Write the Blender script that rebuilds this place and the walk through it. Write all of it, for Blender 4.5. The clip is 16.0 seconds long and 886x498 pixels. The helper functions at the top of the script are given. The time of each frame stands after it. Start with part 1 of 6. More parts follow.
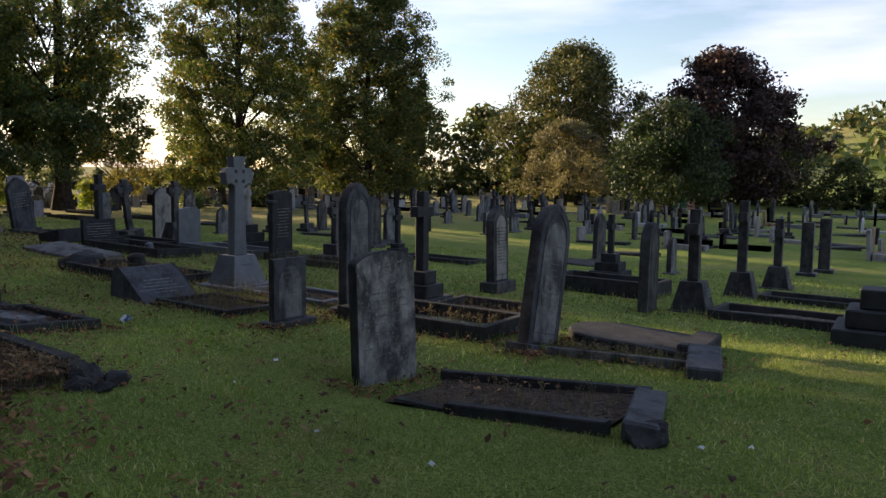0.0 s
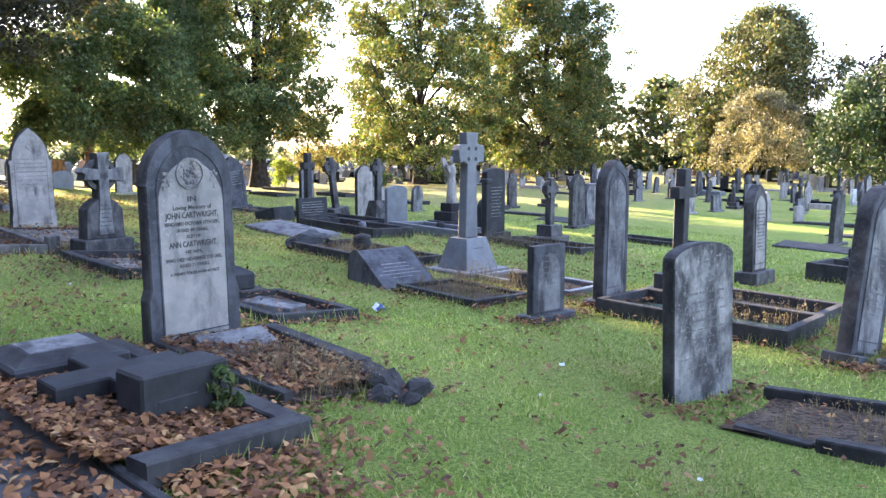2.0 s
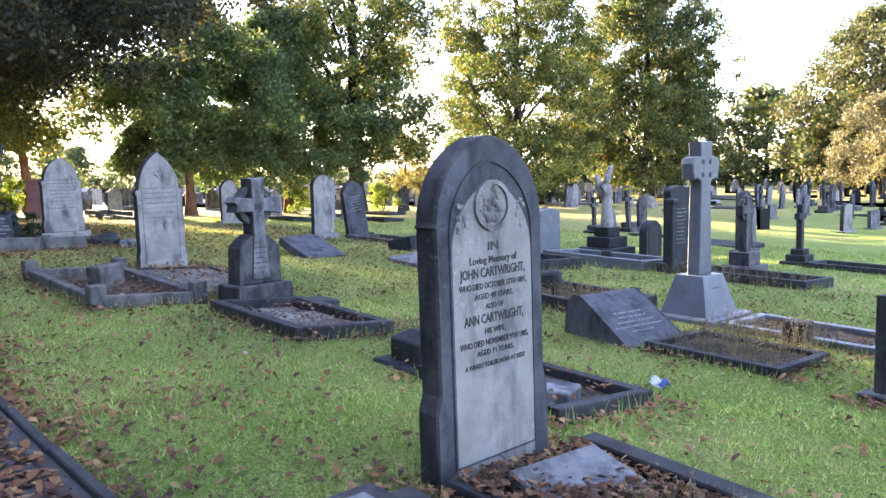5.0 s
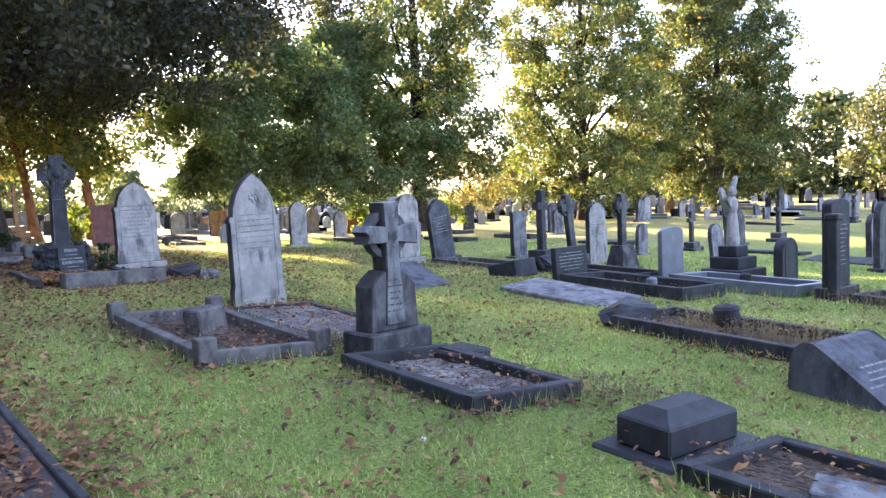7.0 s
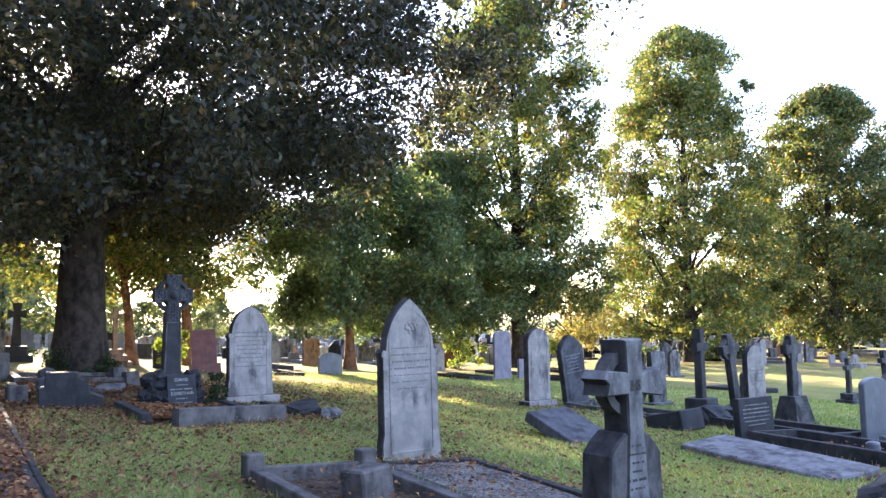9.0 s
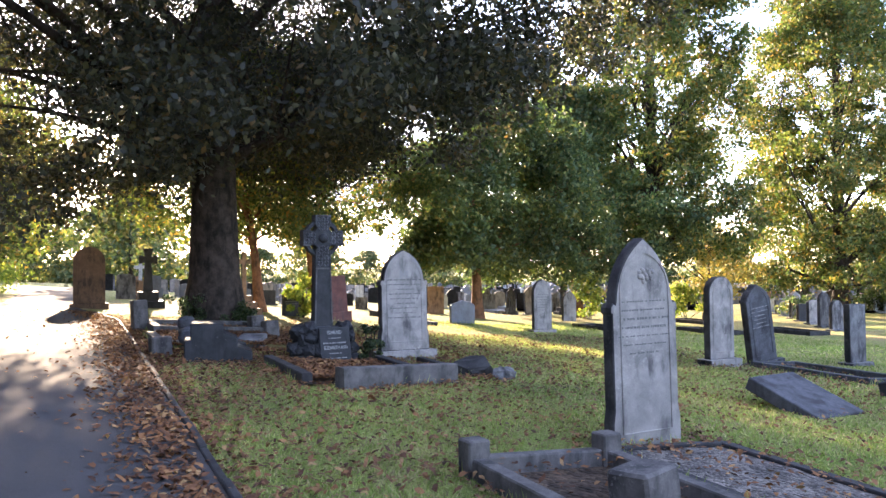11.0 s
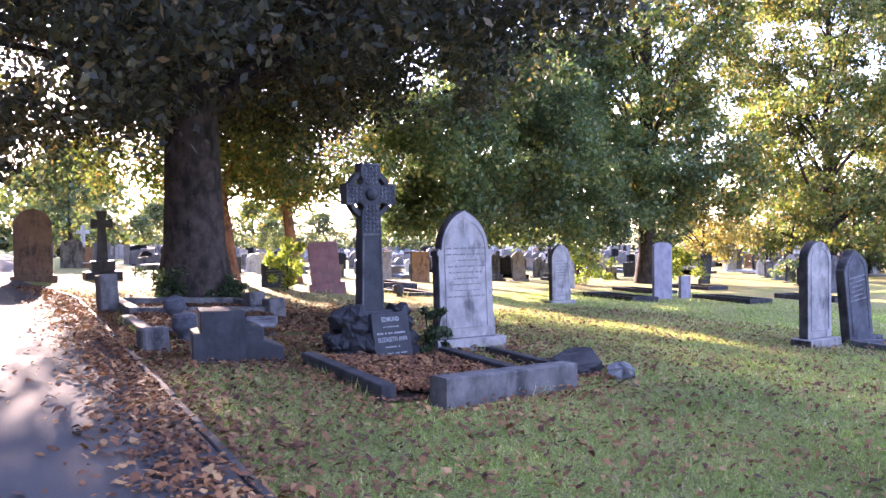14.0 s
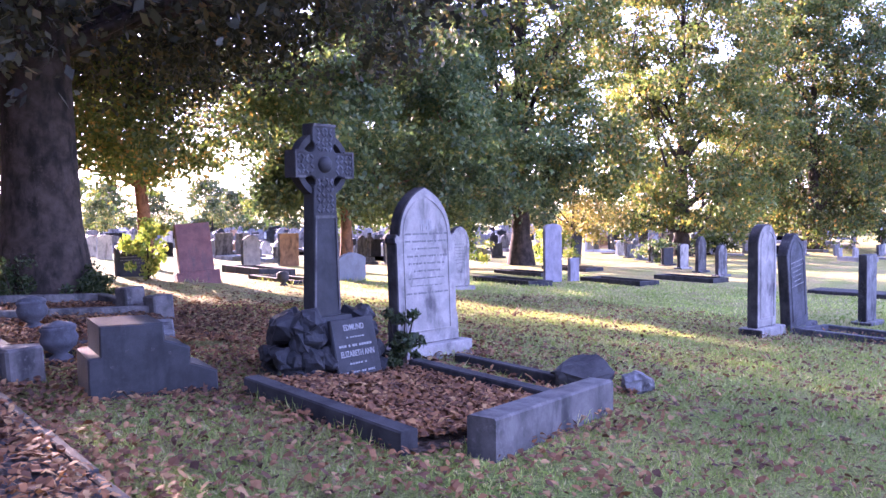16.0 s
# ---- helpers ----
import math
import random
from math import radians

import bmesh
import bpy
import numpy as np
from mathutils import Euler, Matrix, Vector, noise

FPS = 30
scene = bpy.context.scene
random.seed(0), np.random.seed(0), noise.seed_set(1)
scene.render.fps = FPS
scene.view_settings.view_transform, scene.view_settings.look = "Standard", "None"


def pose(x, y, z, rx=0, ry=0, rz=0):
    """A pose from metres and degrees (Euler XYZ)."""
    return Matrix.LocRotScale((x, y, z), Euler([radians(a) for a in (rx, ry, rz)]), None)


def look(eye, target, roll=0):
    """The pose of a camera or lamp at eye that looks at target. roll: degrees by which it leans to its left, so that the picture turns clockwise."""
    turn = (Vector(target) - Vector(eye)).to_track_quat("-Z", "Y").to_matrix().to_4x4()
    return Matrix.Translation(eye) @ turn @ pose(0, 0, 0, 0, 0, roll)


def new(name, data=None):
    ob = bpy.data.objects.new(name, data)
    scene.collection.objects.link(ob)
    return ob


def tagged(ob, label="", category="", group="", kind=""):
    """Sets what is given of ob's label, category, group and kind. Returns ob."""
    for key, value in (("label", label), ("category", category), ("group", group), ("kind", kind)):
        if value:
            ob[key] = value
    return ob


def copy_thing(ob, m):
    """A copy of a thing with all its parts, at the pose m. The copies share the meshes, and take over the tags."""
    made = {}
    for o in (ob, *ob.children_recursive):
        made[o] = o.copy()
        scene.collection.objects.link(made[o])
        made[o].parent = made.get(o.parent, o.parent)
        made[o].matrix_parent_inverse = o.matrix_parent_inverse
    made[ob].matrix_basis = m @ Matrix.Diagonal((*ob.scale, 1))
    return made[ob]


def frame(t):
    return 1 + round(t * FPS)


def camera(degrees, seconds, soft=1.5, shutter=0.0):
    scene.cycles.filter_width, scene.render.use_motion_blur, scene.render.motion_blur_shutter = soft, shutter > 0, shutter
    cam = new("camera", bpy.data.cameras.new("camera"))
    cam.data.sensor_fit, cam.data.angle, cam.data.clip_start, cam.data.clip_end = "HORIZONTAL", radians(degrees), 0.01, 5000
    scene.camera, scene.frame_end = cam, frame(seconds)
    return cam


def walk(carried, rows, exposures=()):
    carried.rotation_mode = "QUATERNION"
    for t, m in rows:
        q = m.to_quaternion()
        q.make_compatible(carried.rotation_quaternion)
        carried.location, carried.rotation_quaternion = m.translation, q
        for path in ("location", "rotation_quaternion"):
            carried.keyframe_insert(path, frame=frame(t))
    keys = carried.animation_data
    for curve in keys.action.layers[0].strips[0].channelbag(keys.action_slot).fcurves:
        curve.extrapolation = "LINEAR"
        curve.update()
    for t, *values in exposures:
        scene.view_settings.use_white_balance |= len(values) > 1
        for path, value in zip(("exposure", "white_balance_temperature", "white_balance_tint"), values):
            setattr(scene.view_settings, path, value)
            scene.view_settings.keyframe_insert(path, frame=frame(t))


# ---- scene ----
cam = camera(59.6, 16.0)
METRES, EYE, TILT, LEAN, TURN = 16.7, 1.4, 0.0, 0.0, 30.9
ROWS = [
    (0.0, 0.0, 0.0, 0.0, 0.07, -5.42, -0.72),
    (0.5, -0.0165, 0.0106, 0.0003, 2.82, -6.68, -1.09),
    (1.0, -0.034, 0.0275, -0.001, 6.32, -7.12, -0.75),
    (1.5, -0.0561, 0.0433, -0.0017, 11.44, -7.23, -0.16),
    (2.0, -0.0816, 0.0574, 0.0001, 11.84, -7.29, -0.2),
    (2.5, -0.105, 0.0763, -0.002, 12.83, -7.39, 0.04),
    (3.0, -0.13, 0.0953, -0.0024, 14.14, -7.42, 0.25),
    (3.5, -0.1559, 0.1132, 0.0003, 14.61, -7.42, 0.33),
    (4.0, -0.1769, 0.1352, -0.0006, 15.74, -7.1, 0.64),
    (4.5, -0.1998, 0.1542, -0.0015, 16.18, -6.26, 0.91),
    (7.0, -0.3255, 0.2466, 0.0034, 20.03, -4.51, 2.53),
    (7.5, -0.3522, 0.2658, 0.0016, 20.04, -4.31, 2.6),
    (8.0, -0.377, 0.2818, 0.004, 20.08, -3.96, 2.63),
    (8.5, -0.4047, 0.3016, 0.0063, 21.48, 1.74, 2.43),
    (9.0, -0.437, 0.3145, 0.0046, 25.34, 5.52, 0.79),
    (11.5, -0.5791, 0.3929, 0.0062, 33.14, 1.04, 0.84),
    (12.0, -0.6101, 0.4043, 0.0084, 32.98, 0.49, 0.91),
    (12.5, -0.6353, 0.4207, 0.0069, 32.98, -0.54, 0.72),
    (13.0, -0.6623, 0.4363, 0.008, 33.23, -0.83, 1.26),
    (13.5, -0.6927, 0.4494, 0.0113, 31.95, -0.86, 1.15),
    (14.0, -0.7206, 0.4658, 0.0091, 28.51, -1.11, 0.87),
    (14.5, -0.7513, 0.4806, 0.0106, 27.39, -1.28, 1.21),
    (15.0, -0.7808, 0.4947, 0.0125, 20.02, -2.06, 0.87),
    (15.5, -0.8074, 0.5158, 0.012, 17.04, -2.58, 0.62),
    (16.0, -0.8377, 0.5331, 0.0116, 16.59, -2.77, 0.66),
]
walk(cam, [(t, pose(0, 0, EYE, TILT, LEAN, TURN) @ pose(METRES * x, METRES * y, METRES * z, 90 + pitch, roll, yaw)) for t, x, y, z, yaw, pitch, roll in ROWS],
     [(0.0, 1.05, 6650, 20), (0.5, 2.22, 6400, 19), (1.0, 2.98, 6250, 20), (1.5, 3.46, 6050, 22), (4.5, 3.54, 5980, 26), (8.0, 3.63, 5930, 27), (9.0, 3.38, 5820, 26), (11.5, 3.40, 6150, 28), (13.0, 3.70, 5950, 34), (14.5, 3.80, 5450, 50), (16.0, 3.94, 5320, 62)])

# ---- world, sun ----
SUN_YAW, SUN_ELEV = 84.0, 13.5           # where the sun stands: turn from +y towards -x, and height
world = bpy.data.worlds.new("world")
scene.world = world
world.use_nodes = True
wn, wl = world.node_tree.nodes, world.node_tree.links
bg = wn["Background"]
sky = wn.new("ShaderNodeTexSky")
sky.sky_type, sky.sun_disc = "NISHITA", False
sky.sun_elevation, sky.sun_rotation = radians(SUN_ELEV), radians(-SUN_YAW)
sky.air_density, sky.dust_density, sky.ozone_density = 1.0, 0.5, 1.2
cloud_map = wn.new("ShaderNodeMapping")
cloud_map.inputs["Scale"].default_value = (1.0, 1.0, 5.5)
cloud_co = wn.new("ShaderNodeTexCoord")
wl.new(cloud_co.outputs["Generated"], cloud_map.inputs["Vector"])
cloud_n = wn.new("ShaderNodeTexNoise")
cloud_n.inputs["Scale"].default_value, cloud_n.inputs["Detail"].default_value = 2.2, 7
wl.new(cloud_map.outputs["Vector"], cloud_n.inputs["Vector"])
cloud_r = wn.new("ShaderNodeValToRGB")
cloud_r.color_ramp.elements[0].position, cloud_r.color_ramp.elements[1].position = 0.47, 0.68
wl.new(cloud_n.outputs["Fac"], cloud_r.inputs["Fac"])
cloud_mix = wn.new("ShaderNodeMix")
cloud_mix.data_type = "RGBA"
wl.new(cloud_r.outputs["Color"], cloud_mix.inputs["Factor"])
wl.new(sky.outputs["Color"], cloud_mix.inputs["A"])
cloud_mix.inputs["B"].default_value = (4.9, 5.4, 6.8, 1)
wl.new(cloud_mix.outputs["Result"], bg.inputs["Color"])
bg.inputs["Strength"].default_value = 0.105

sun = new("sun", bpy.data.lights.new("sun", "SUN"))
sun.data.energy, sun.data.angle, sun.data.color = 5.0, radians(0.6), (1.0, 0.78, 0.47)
_sd = Vector((-math.sin(radians(SUN_YAW)) * math.cos(radians(SUN_ELEV)), math.cos(radians(SUN_YAW)) * math.cos(radians(SUN_ELEV)), math.sin(radians(SUN_ELEV))))
sun.matrix_world = look(_sd * 60, (0, 0, 0))


# ---- materials ----
def material(name, rough=0.85, metal=0.0):
    m = bpy.data.materials.new(name)
    m.use_nodes = True
    b = m.node_tree.nodes["Principled BSDF"]
    b.inputs["Roughness"].default_value, b.inputs["Metallic"].default_value = rough, metal
    return m, m.node_tree.nodes, m.node_tree.links, b


def rgb(c):
    return (c[0], c[1], c[2], 1)


def noise_node(n, l, scale, detail=6, rough=0.6, stretch=None, source="Object"):
    co = n.new("ShaderNodeTexCoord")
    if source == "World":
        co = n.new("ShaderNodeNewGeometry")
    out = co.outputs["Position" if source == "World" else source]
    if stretch:
        mp = n.new("ShaderNodeMapping")
        mp.inputs["Scale"].default_value = stretch
        l.new(out, mp.inputs["Vector"])
        out = mp.outputs["Vector"]
    t = n.new("ShaderNodeTexNoise")
    t.inputs["Scale"].default_value, t.inputs["Detail"].default_value, t.inputs["Roughness"].default_value = scale, detail, rough
    l.new(out, t.inputs["Vector"])
    return t.outputs["Fac"]


def ramp(n, l, fac, stops):
    r = n.new("ShaderNodeValToRGB")
    e = r.color_ramp.elements
    while len(e) < len(stops):
        e.new(0.5)
    for el, (p, c) in zip(e, stops):
        el.position, el.color = p, rgb(c)
    l.new(fac, r.inputs["Fac"])
    return r.outputs["Color"]


def mix(n, l, fac, a, b, mode="MIX"):
    m = n.new("ShaderNodeMix")
    m.data_type, m.blend_type = "RGBA", mode
    for key, v in (("Factor", fac), ("A", a), ("B", b)):
        if isinstance(v, (int, float)):
            m.inputs[key].default_value = v
        elif isinstance(v, tuple):
            m.inputs[key].default_value = rgb(v)
        else:
            l.new(v, m.inputs[key])
    return m.outputs["Result"]


def bump(n, l, b, height, strength, dist=0.01):
    k = n.new("ShaderNodeBump")
    k.inputs["Strength"].default_value, k.inputs["Distance"].default_value = strength, dist
    l.new(height, k.inputs["Height"])
    l.new(k.outputs["Normal"], b.inputs["Normal"])


def stone(name, light, dark, stain=(0.03, 0.032, 0.036), stained=0.5, rough=0.85, spec=0.3):
    """Weathered stone: two tones, soot streaks that run down, lichen spots, fine grain."""
    m, n, l, b = material(name, rough)
    b.inputs["Specular IOR Level"].default_value = spec
    tone = ramp(n, l, noise_node(n, l, 4.5, 8, 0.68, source="World"), [(0.36, (0, 0, 0)), (0.64, (1, 1, 1))])
    base = mix(n, l, tone, dark, light)
    streak = ramp(n, l, noise_node(n, l, 3.2, 7, 0.62, (1.5, 1.5, 0.6), source="World"), [(0.56 - 0.16 * stained, (0, 0, 0)), (0.72 - 0.16 * stained, (0.9, 0.9, 0.9))])
    base = mix(n, l, streak, base, stain)
    lich = ramp(n, l, noise_node(n, l, 26, 5, 0.7, source="World"), [(0.56, (0, 0, 0)), (0.63, (1, 1, 1))])
    patch = ramp(n, l, noise_node(n, l, 1.7, 4, 0.6, source="World"), [(0.45, (0, 0, 0)), (0.65, (0.55, 0.55, 0.55))])
    base = mix(n, l, mix(n, l, 1.0, lich, patch, "MULTIPLY"), base, tuple(min(0.5, 1.45 * v) for v in light))
    grain = noise_node(n, l, 160, 3, 0.7, source="World")
    base = mix(n, l, 0.25, base, ramp(n, l, grain, [(0.35, (0.2, 0.2, 0.2)), (0.7, (0.95, 0.95, 0.95))]), "OVERLAY")
    l.new(base, b.inputs["Base Color"])
    bump(n, l, b, mix(n, l, 0.5, noise_node(n, l, 34, 7, 0.7, source="World"), grain), 0.5, 0.006)
    return m


def plain(name, c, rough=0.8, var=0.25, scale=12, metal=0.0):
    m, n, l, b = material(name, rough, metal)
    v = noise_node(n, l, scale, 6, 0.65)
    l.new(mix(n, l, v, tuple(x * (1 - var) for x in c), tuple(min(1, x * (1 + var)) for x in c)), b.inputs["Base Color"])
    bump(n, l, b, noise_node(n, l, scale * 6, 4), 0.25, 0.004)
    return m


def gravel(name, dark, light, scale, rough=0.95):
    """Loose chippings or crumbs of soil: each a tone of its own, set off by dark gaps."""
    m, n, l, b = material(name, rough)
    b.inputs["Specular IOR Level"].default_value = 0.15
    cells = n.new("ShaderNodeTexVoronoi")
    cells.inputs["Scale"].default_value = scale
    l.new(n.new("ShaderNodeNewGeometry").outputs["Position"], cells.inputs["Vector"])
    grey = n.new("ShaderNodeSeparateColor")
    l.new(cells.outputs["Color"], grey.inputs["Color"])
    col = mix(n, l, grey.outputs["Red"], dark, light)
    patch = ramp(n, l, noise_node(n, l, 2.4, 5, 0.6, source="World"), [(0.35, (0.25, 0.25, 0.25)), (0.65, (0.8, 0.78, 0.74))])
    l.new(mix(n, l, 0.7, col, patch, "OVERLAY"), b.inputs["Base Color"])
    bump(n, l, b, ramp(n, l, cells.outputs["Distance"], [(0.0, (1, 1, 1)), (0.6, (0, 0, 0))]), 1.0, 0.02)
    return m


def leaf_material(name, stops, trans=0.45, rough=0.55):
    """Leaves: a colour of its own for each leaf, some light through the blade."""
    m, n, l, b = material(name, rough)
    geo = n.new("ShaderNodeNewGeometry")
    col = ramp(n, l, geo.outputs["Random Per Island"], stops)
    big = noise_node(n, l, 0.35, 3, 0.5, source="World")
    col = mix(n, l, 0.8, col, ramp(n, l, big, [(0.35, (0.3, 0.3, 0.3)), (0.65, (0.72, 0.7, 0.6))]), "OVERLAY")
    l.new(col, b.inputs["Base Color"])
    b.inputs["Specular IOR Level"].default_value = 0.35
    tr = n.new("ShaderNodeBsdfTranslucent")
    l.new(mix(n, l, 1.0, col, (1.45, 1.55, 0.95), "MULTIPLY"), tr.inputs["Color"])
    ms = n.new("ShaderNodeMixShader")
    ms.inputs["Fac"].default_value = trans
    l.new(b.outputs["BSDF"], ms.inputs[1])
    l.new(tr.outputs["BSDF"], ms.inputs[2])
    l.new(ms.outputs["Shader"], n["Material Output"].inputs["Surface"])
    return m


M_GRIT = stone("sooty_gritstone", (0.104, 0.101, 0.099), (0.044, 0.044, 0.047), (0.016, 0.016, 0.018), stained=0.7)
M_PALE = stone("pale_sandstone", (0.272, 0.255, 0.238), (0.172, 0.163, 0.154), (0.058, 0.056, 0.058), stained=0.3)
M_GREY = stone("grey_stone", (0.184, 0.184, 0.188), (0.092, 0.092, 0.096), (0.026, 0.026, 0.030), stained=0.55)
M_DARK = stone("dark_slate_stone", (0.045, 0.046, 0.050), (0.019, 0.020, 0.022), (0.009, 0.009, 0.011), stained=0.5, rough=0.7)
M_BLUE = stone("blue_grey_granite", (0.112, 0.124, 0.143), (0.074, 0.082, 0.096), (0.07, 0.075, 0.09), stained=0.2, rough=0.45, spec=0.5)
M_RED = stone("red_granite", (0.155, 0.06, 0.052), (0.095, 0.036, 0.033), (0.06, 0.04, 0.04), stained=0.25, rough=0.5)
M_TAN = stone("tan_sandstone", (0.30, 0.19, 0.115), (0.18, 0.11, 0.07), (0.05, 0.038, 0.03), stained=0.4)
# the tan stone at half value: shade of a backlit face in its colour
M_TAN_BACKLIT = stone("tan_sandstone_shaded", (0.15, 0.092, 0.058), (0.085, 0.052, 0.034), (0.03, 0.022, 0.018), stained=0.3)
M_WHITE = stone("white_marble", (0.468, 0.468, 0.468), (0.306, 0.310, 0.315), (0.12, 0.12, 0.12), stained=0.4, rough=0.55)
M_LILAC = stone("lilac_grey_stone", (0.205, 0.192, 0.218), (0.142, 0.134, 0.153), (0.09, 0.09, 0.105), stained=0.15)
M_KERB = stone("dark_kerbstone", (0.042, 0.042, 0.043), (0.017, 0.017, 0.018), (0.010, 0.010, 0.012), stained=0.45)
M_DARKB = stone("blue_black_stone", (0.028, 0.030, 0.034), (0.013, 0.014, 0.016), (0.009, 0.009, 0.011), stained=0.4, rough=0.7)
M_GREYB = stone("blue_grey_stone", (0.080, 0.084, 0.095), (0.038, 0.040, 0.046), (0.019, 0.019, 0.022), stained=0.45)
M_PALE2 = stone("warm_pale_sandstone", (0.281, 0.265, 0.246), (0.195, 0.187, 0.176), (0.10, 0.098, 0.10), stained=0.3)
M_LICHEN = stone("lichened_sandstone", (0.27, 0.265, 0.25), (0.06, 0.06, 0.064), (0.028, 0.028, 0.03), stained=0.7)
M_WORN = stone("worn_grey_kerbstone", (0.125, 0.118, 0.112), (0.058, 0.055, 0.053), (0.024, 0.024, 0.025), stained=0.5)
# darker stone for side faces: soot plus painted-in side shade
M_SOOT_SHADE = stone("soot_and_shade_stone", (0.062, 0.061, 0.062), (0.020, 0.020, 0.022), (0.010, 0.010, 0.012), stained=0.6)
SIDE_DARKENED = (M_GRIT.name, M_PALE.name, M_PALE2.name, M_GREY.name, M_GREYB.name, M_LICHEN.name, M_TAN.name)
M_LETTER_HOLE = plain("black_letters_and_hole_discs", (0.010, 0.010, 0.011), 0.6)
M_CUT = plain("cut_lettering", (0.085, 0.084, 0.085), 0.8)
M_PALELET = plain("pale_lettering", (0.19, 0.19, 0.187), 0.7, 0.4, 30)
M_BARK = stone("bark", (0.062, 0.048, 0.040), (0.025, 0.020, 0.017), (0.012, 0.011, 0.010), stained=0.5, rough=0.95, spec=0.1)
M_BARKR = stone("reddish_bark", (0.22, 0.115, 0.065), (0.11, 0.058, 0.035), (0.04, 0.028, 0.02), stained=0.4, rough=0.95, spec=0.1)
M_CHIP = gravel("grey_chippings", (0.045, 0.042, 0.040), (0.20, 0.185, 0.17), 34)
M_GLASSCHIP = gravel("green_glass_chippings", (0.025, 0.06, 0.055), (0.12, 0.20, 0.18), 40, 0.4)
M_SOIL = gravel("soil", (0.022, 0.017, 0.013), (0.085, 0.062, 0.045), 22)

M_LF_BEECH = leaf_material("copper_beech_leaves", [(0.0, (0.016, 0.019, 0.017)), (0.6, (0.033, 0.037, 0.026)), (0.9, (0.062, 0.058, 0.029)), (1.0, (0.12, 0.075, 0.034))], 0.3)
M_LF_GREEN = leaf_material("green_leaves", [(0.0, (0.034, 0.062, 0.028)), (0.55, (0.072, 0.112, 0.048)), (0.9, (0.13, 0.155, 0.055)), (1.0, (0.22, 0.18, 0.065))], 0.36)
M_LF_LIME = leaf_material("yellowing_lime_leaves", [(0.0, (0.035, 0.06, 0.018)), (0.5, (0.075, 0.105, 0.028)), (0.85, (0.15, 0.15, 0.04)), (1.0, (0.27, 0.15, 0.03))], 0.38)
M_LF_LIME2 = leaf_material("green_lime_leaves", [(0.0, (0.03, 0.05, 0.018)), (0.55, (0.06, 0.085, 0.025)), (0.88, (0.13, 0.13, 0.035)), (1.0, (0.26, 0.13, 0.03))], 0.4)
M_LF_FAR = leaf_material("far_leaves", [(0.0, (0.035, 0.055, 0.022)), (0.6, (0.07, 0.095, 0.035)), (1.0, (0.17, 0.14, 0.05))], 0.35)
M_LF_OAK = leaf_material("oak_leaves", [(0.0, (0.035, 0.052, 0.02)), (0.5, (0.07, 0.08, 0.03)), (0.9, (0.13, 0.11, 0.036)), (1.0, (0.20, 0.13, 0.036))], 0.3)
M_LF_YEL = leaf_material("yellow_autumn_leaves", [(0.0, (0.10, 0.11, 0.035)), (0.5, (0.19, 0.17, 0.05)), (1.0, (0.32, 0.22, 0.06))], 0.4)
M_LF_OLIVE = leaf_material("olive_tan_leaves", [(0.0, (0.10, 0.095, 0.05)), (0.6, (0.165, 0.145, 0.08)), (1.0, (0.24, 0.19, 0.11))], 0.28)
M_LF_PURPLE = leaf_material("dark_purple_leaves", [(0.0, (0.025, 0.014, 0.016)), (0.7, (0.045, 0.024, 0.026)), (1.0, (0.08, 0.04, 0.035))], 0.25)
M_LF_DARK = leaf_material("dark_hedge_leaves", [(0.0, (0.016, 0.03, 0.012)), (0.7, (0.032, 0.055, 0.02)), (1.0, (0.07, 0.085, 0.03))], 0.3)
M_LF_YELGREEN = leaf_material("bright_ivy_leaves", [(0.0, (0.08, 0.13, 0.02)), (0.6, (0.17, 0.22, 0.04)), (1.0, (0.32, 0.30, 0.06))], 0.45)
M_FALLEN = leaf_material("fallen_leaves", [(0.0, (0.048, 0.022, 0.013)), (0.45, (0.12, 0.052, 0.024)), (0.8, (0.20, 0.095, 0.040)), (1.0, (0.29, 0.18, 0.085))], 0.12, 0.85)
M_DRY = leaf_material("dry_weed", [(0.0, (0.11, 0.085, 0.058)), (1.0, (0.24, 0.19, 0.13))], 0.2, 0.9)
M_STRAW = leaf_material("dry_grass", [(0.0, (0.15, 0.13, 0.08)), (0.6, (0.26, 0.21, 0.14)), (1.0, (0.38, 0.30, 0.20))], 0.3, 0.85)
M_BLADE = leaf_material("grass_blades", [(0.0, (0.125, 0.185, 0.040)), (0.45, (0.205, 0.29, 0.068)), (0.78, (0.31, 0.355, 0.115)), (1.0, (0.52, 0.44, 0.26))], 0.32, 0.7)


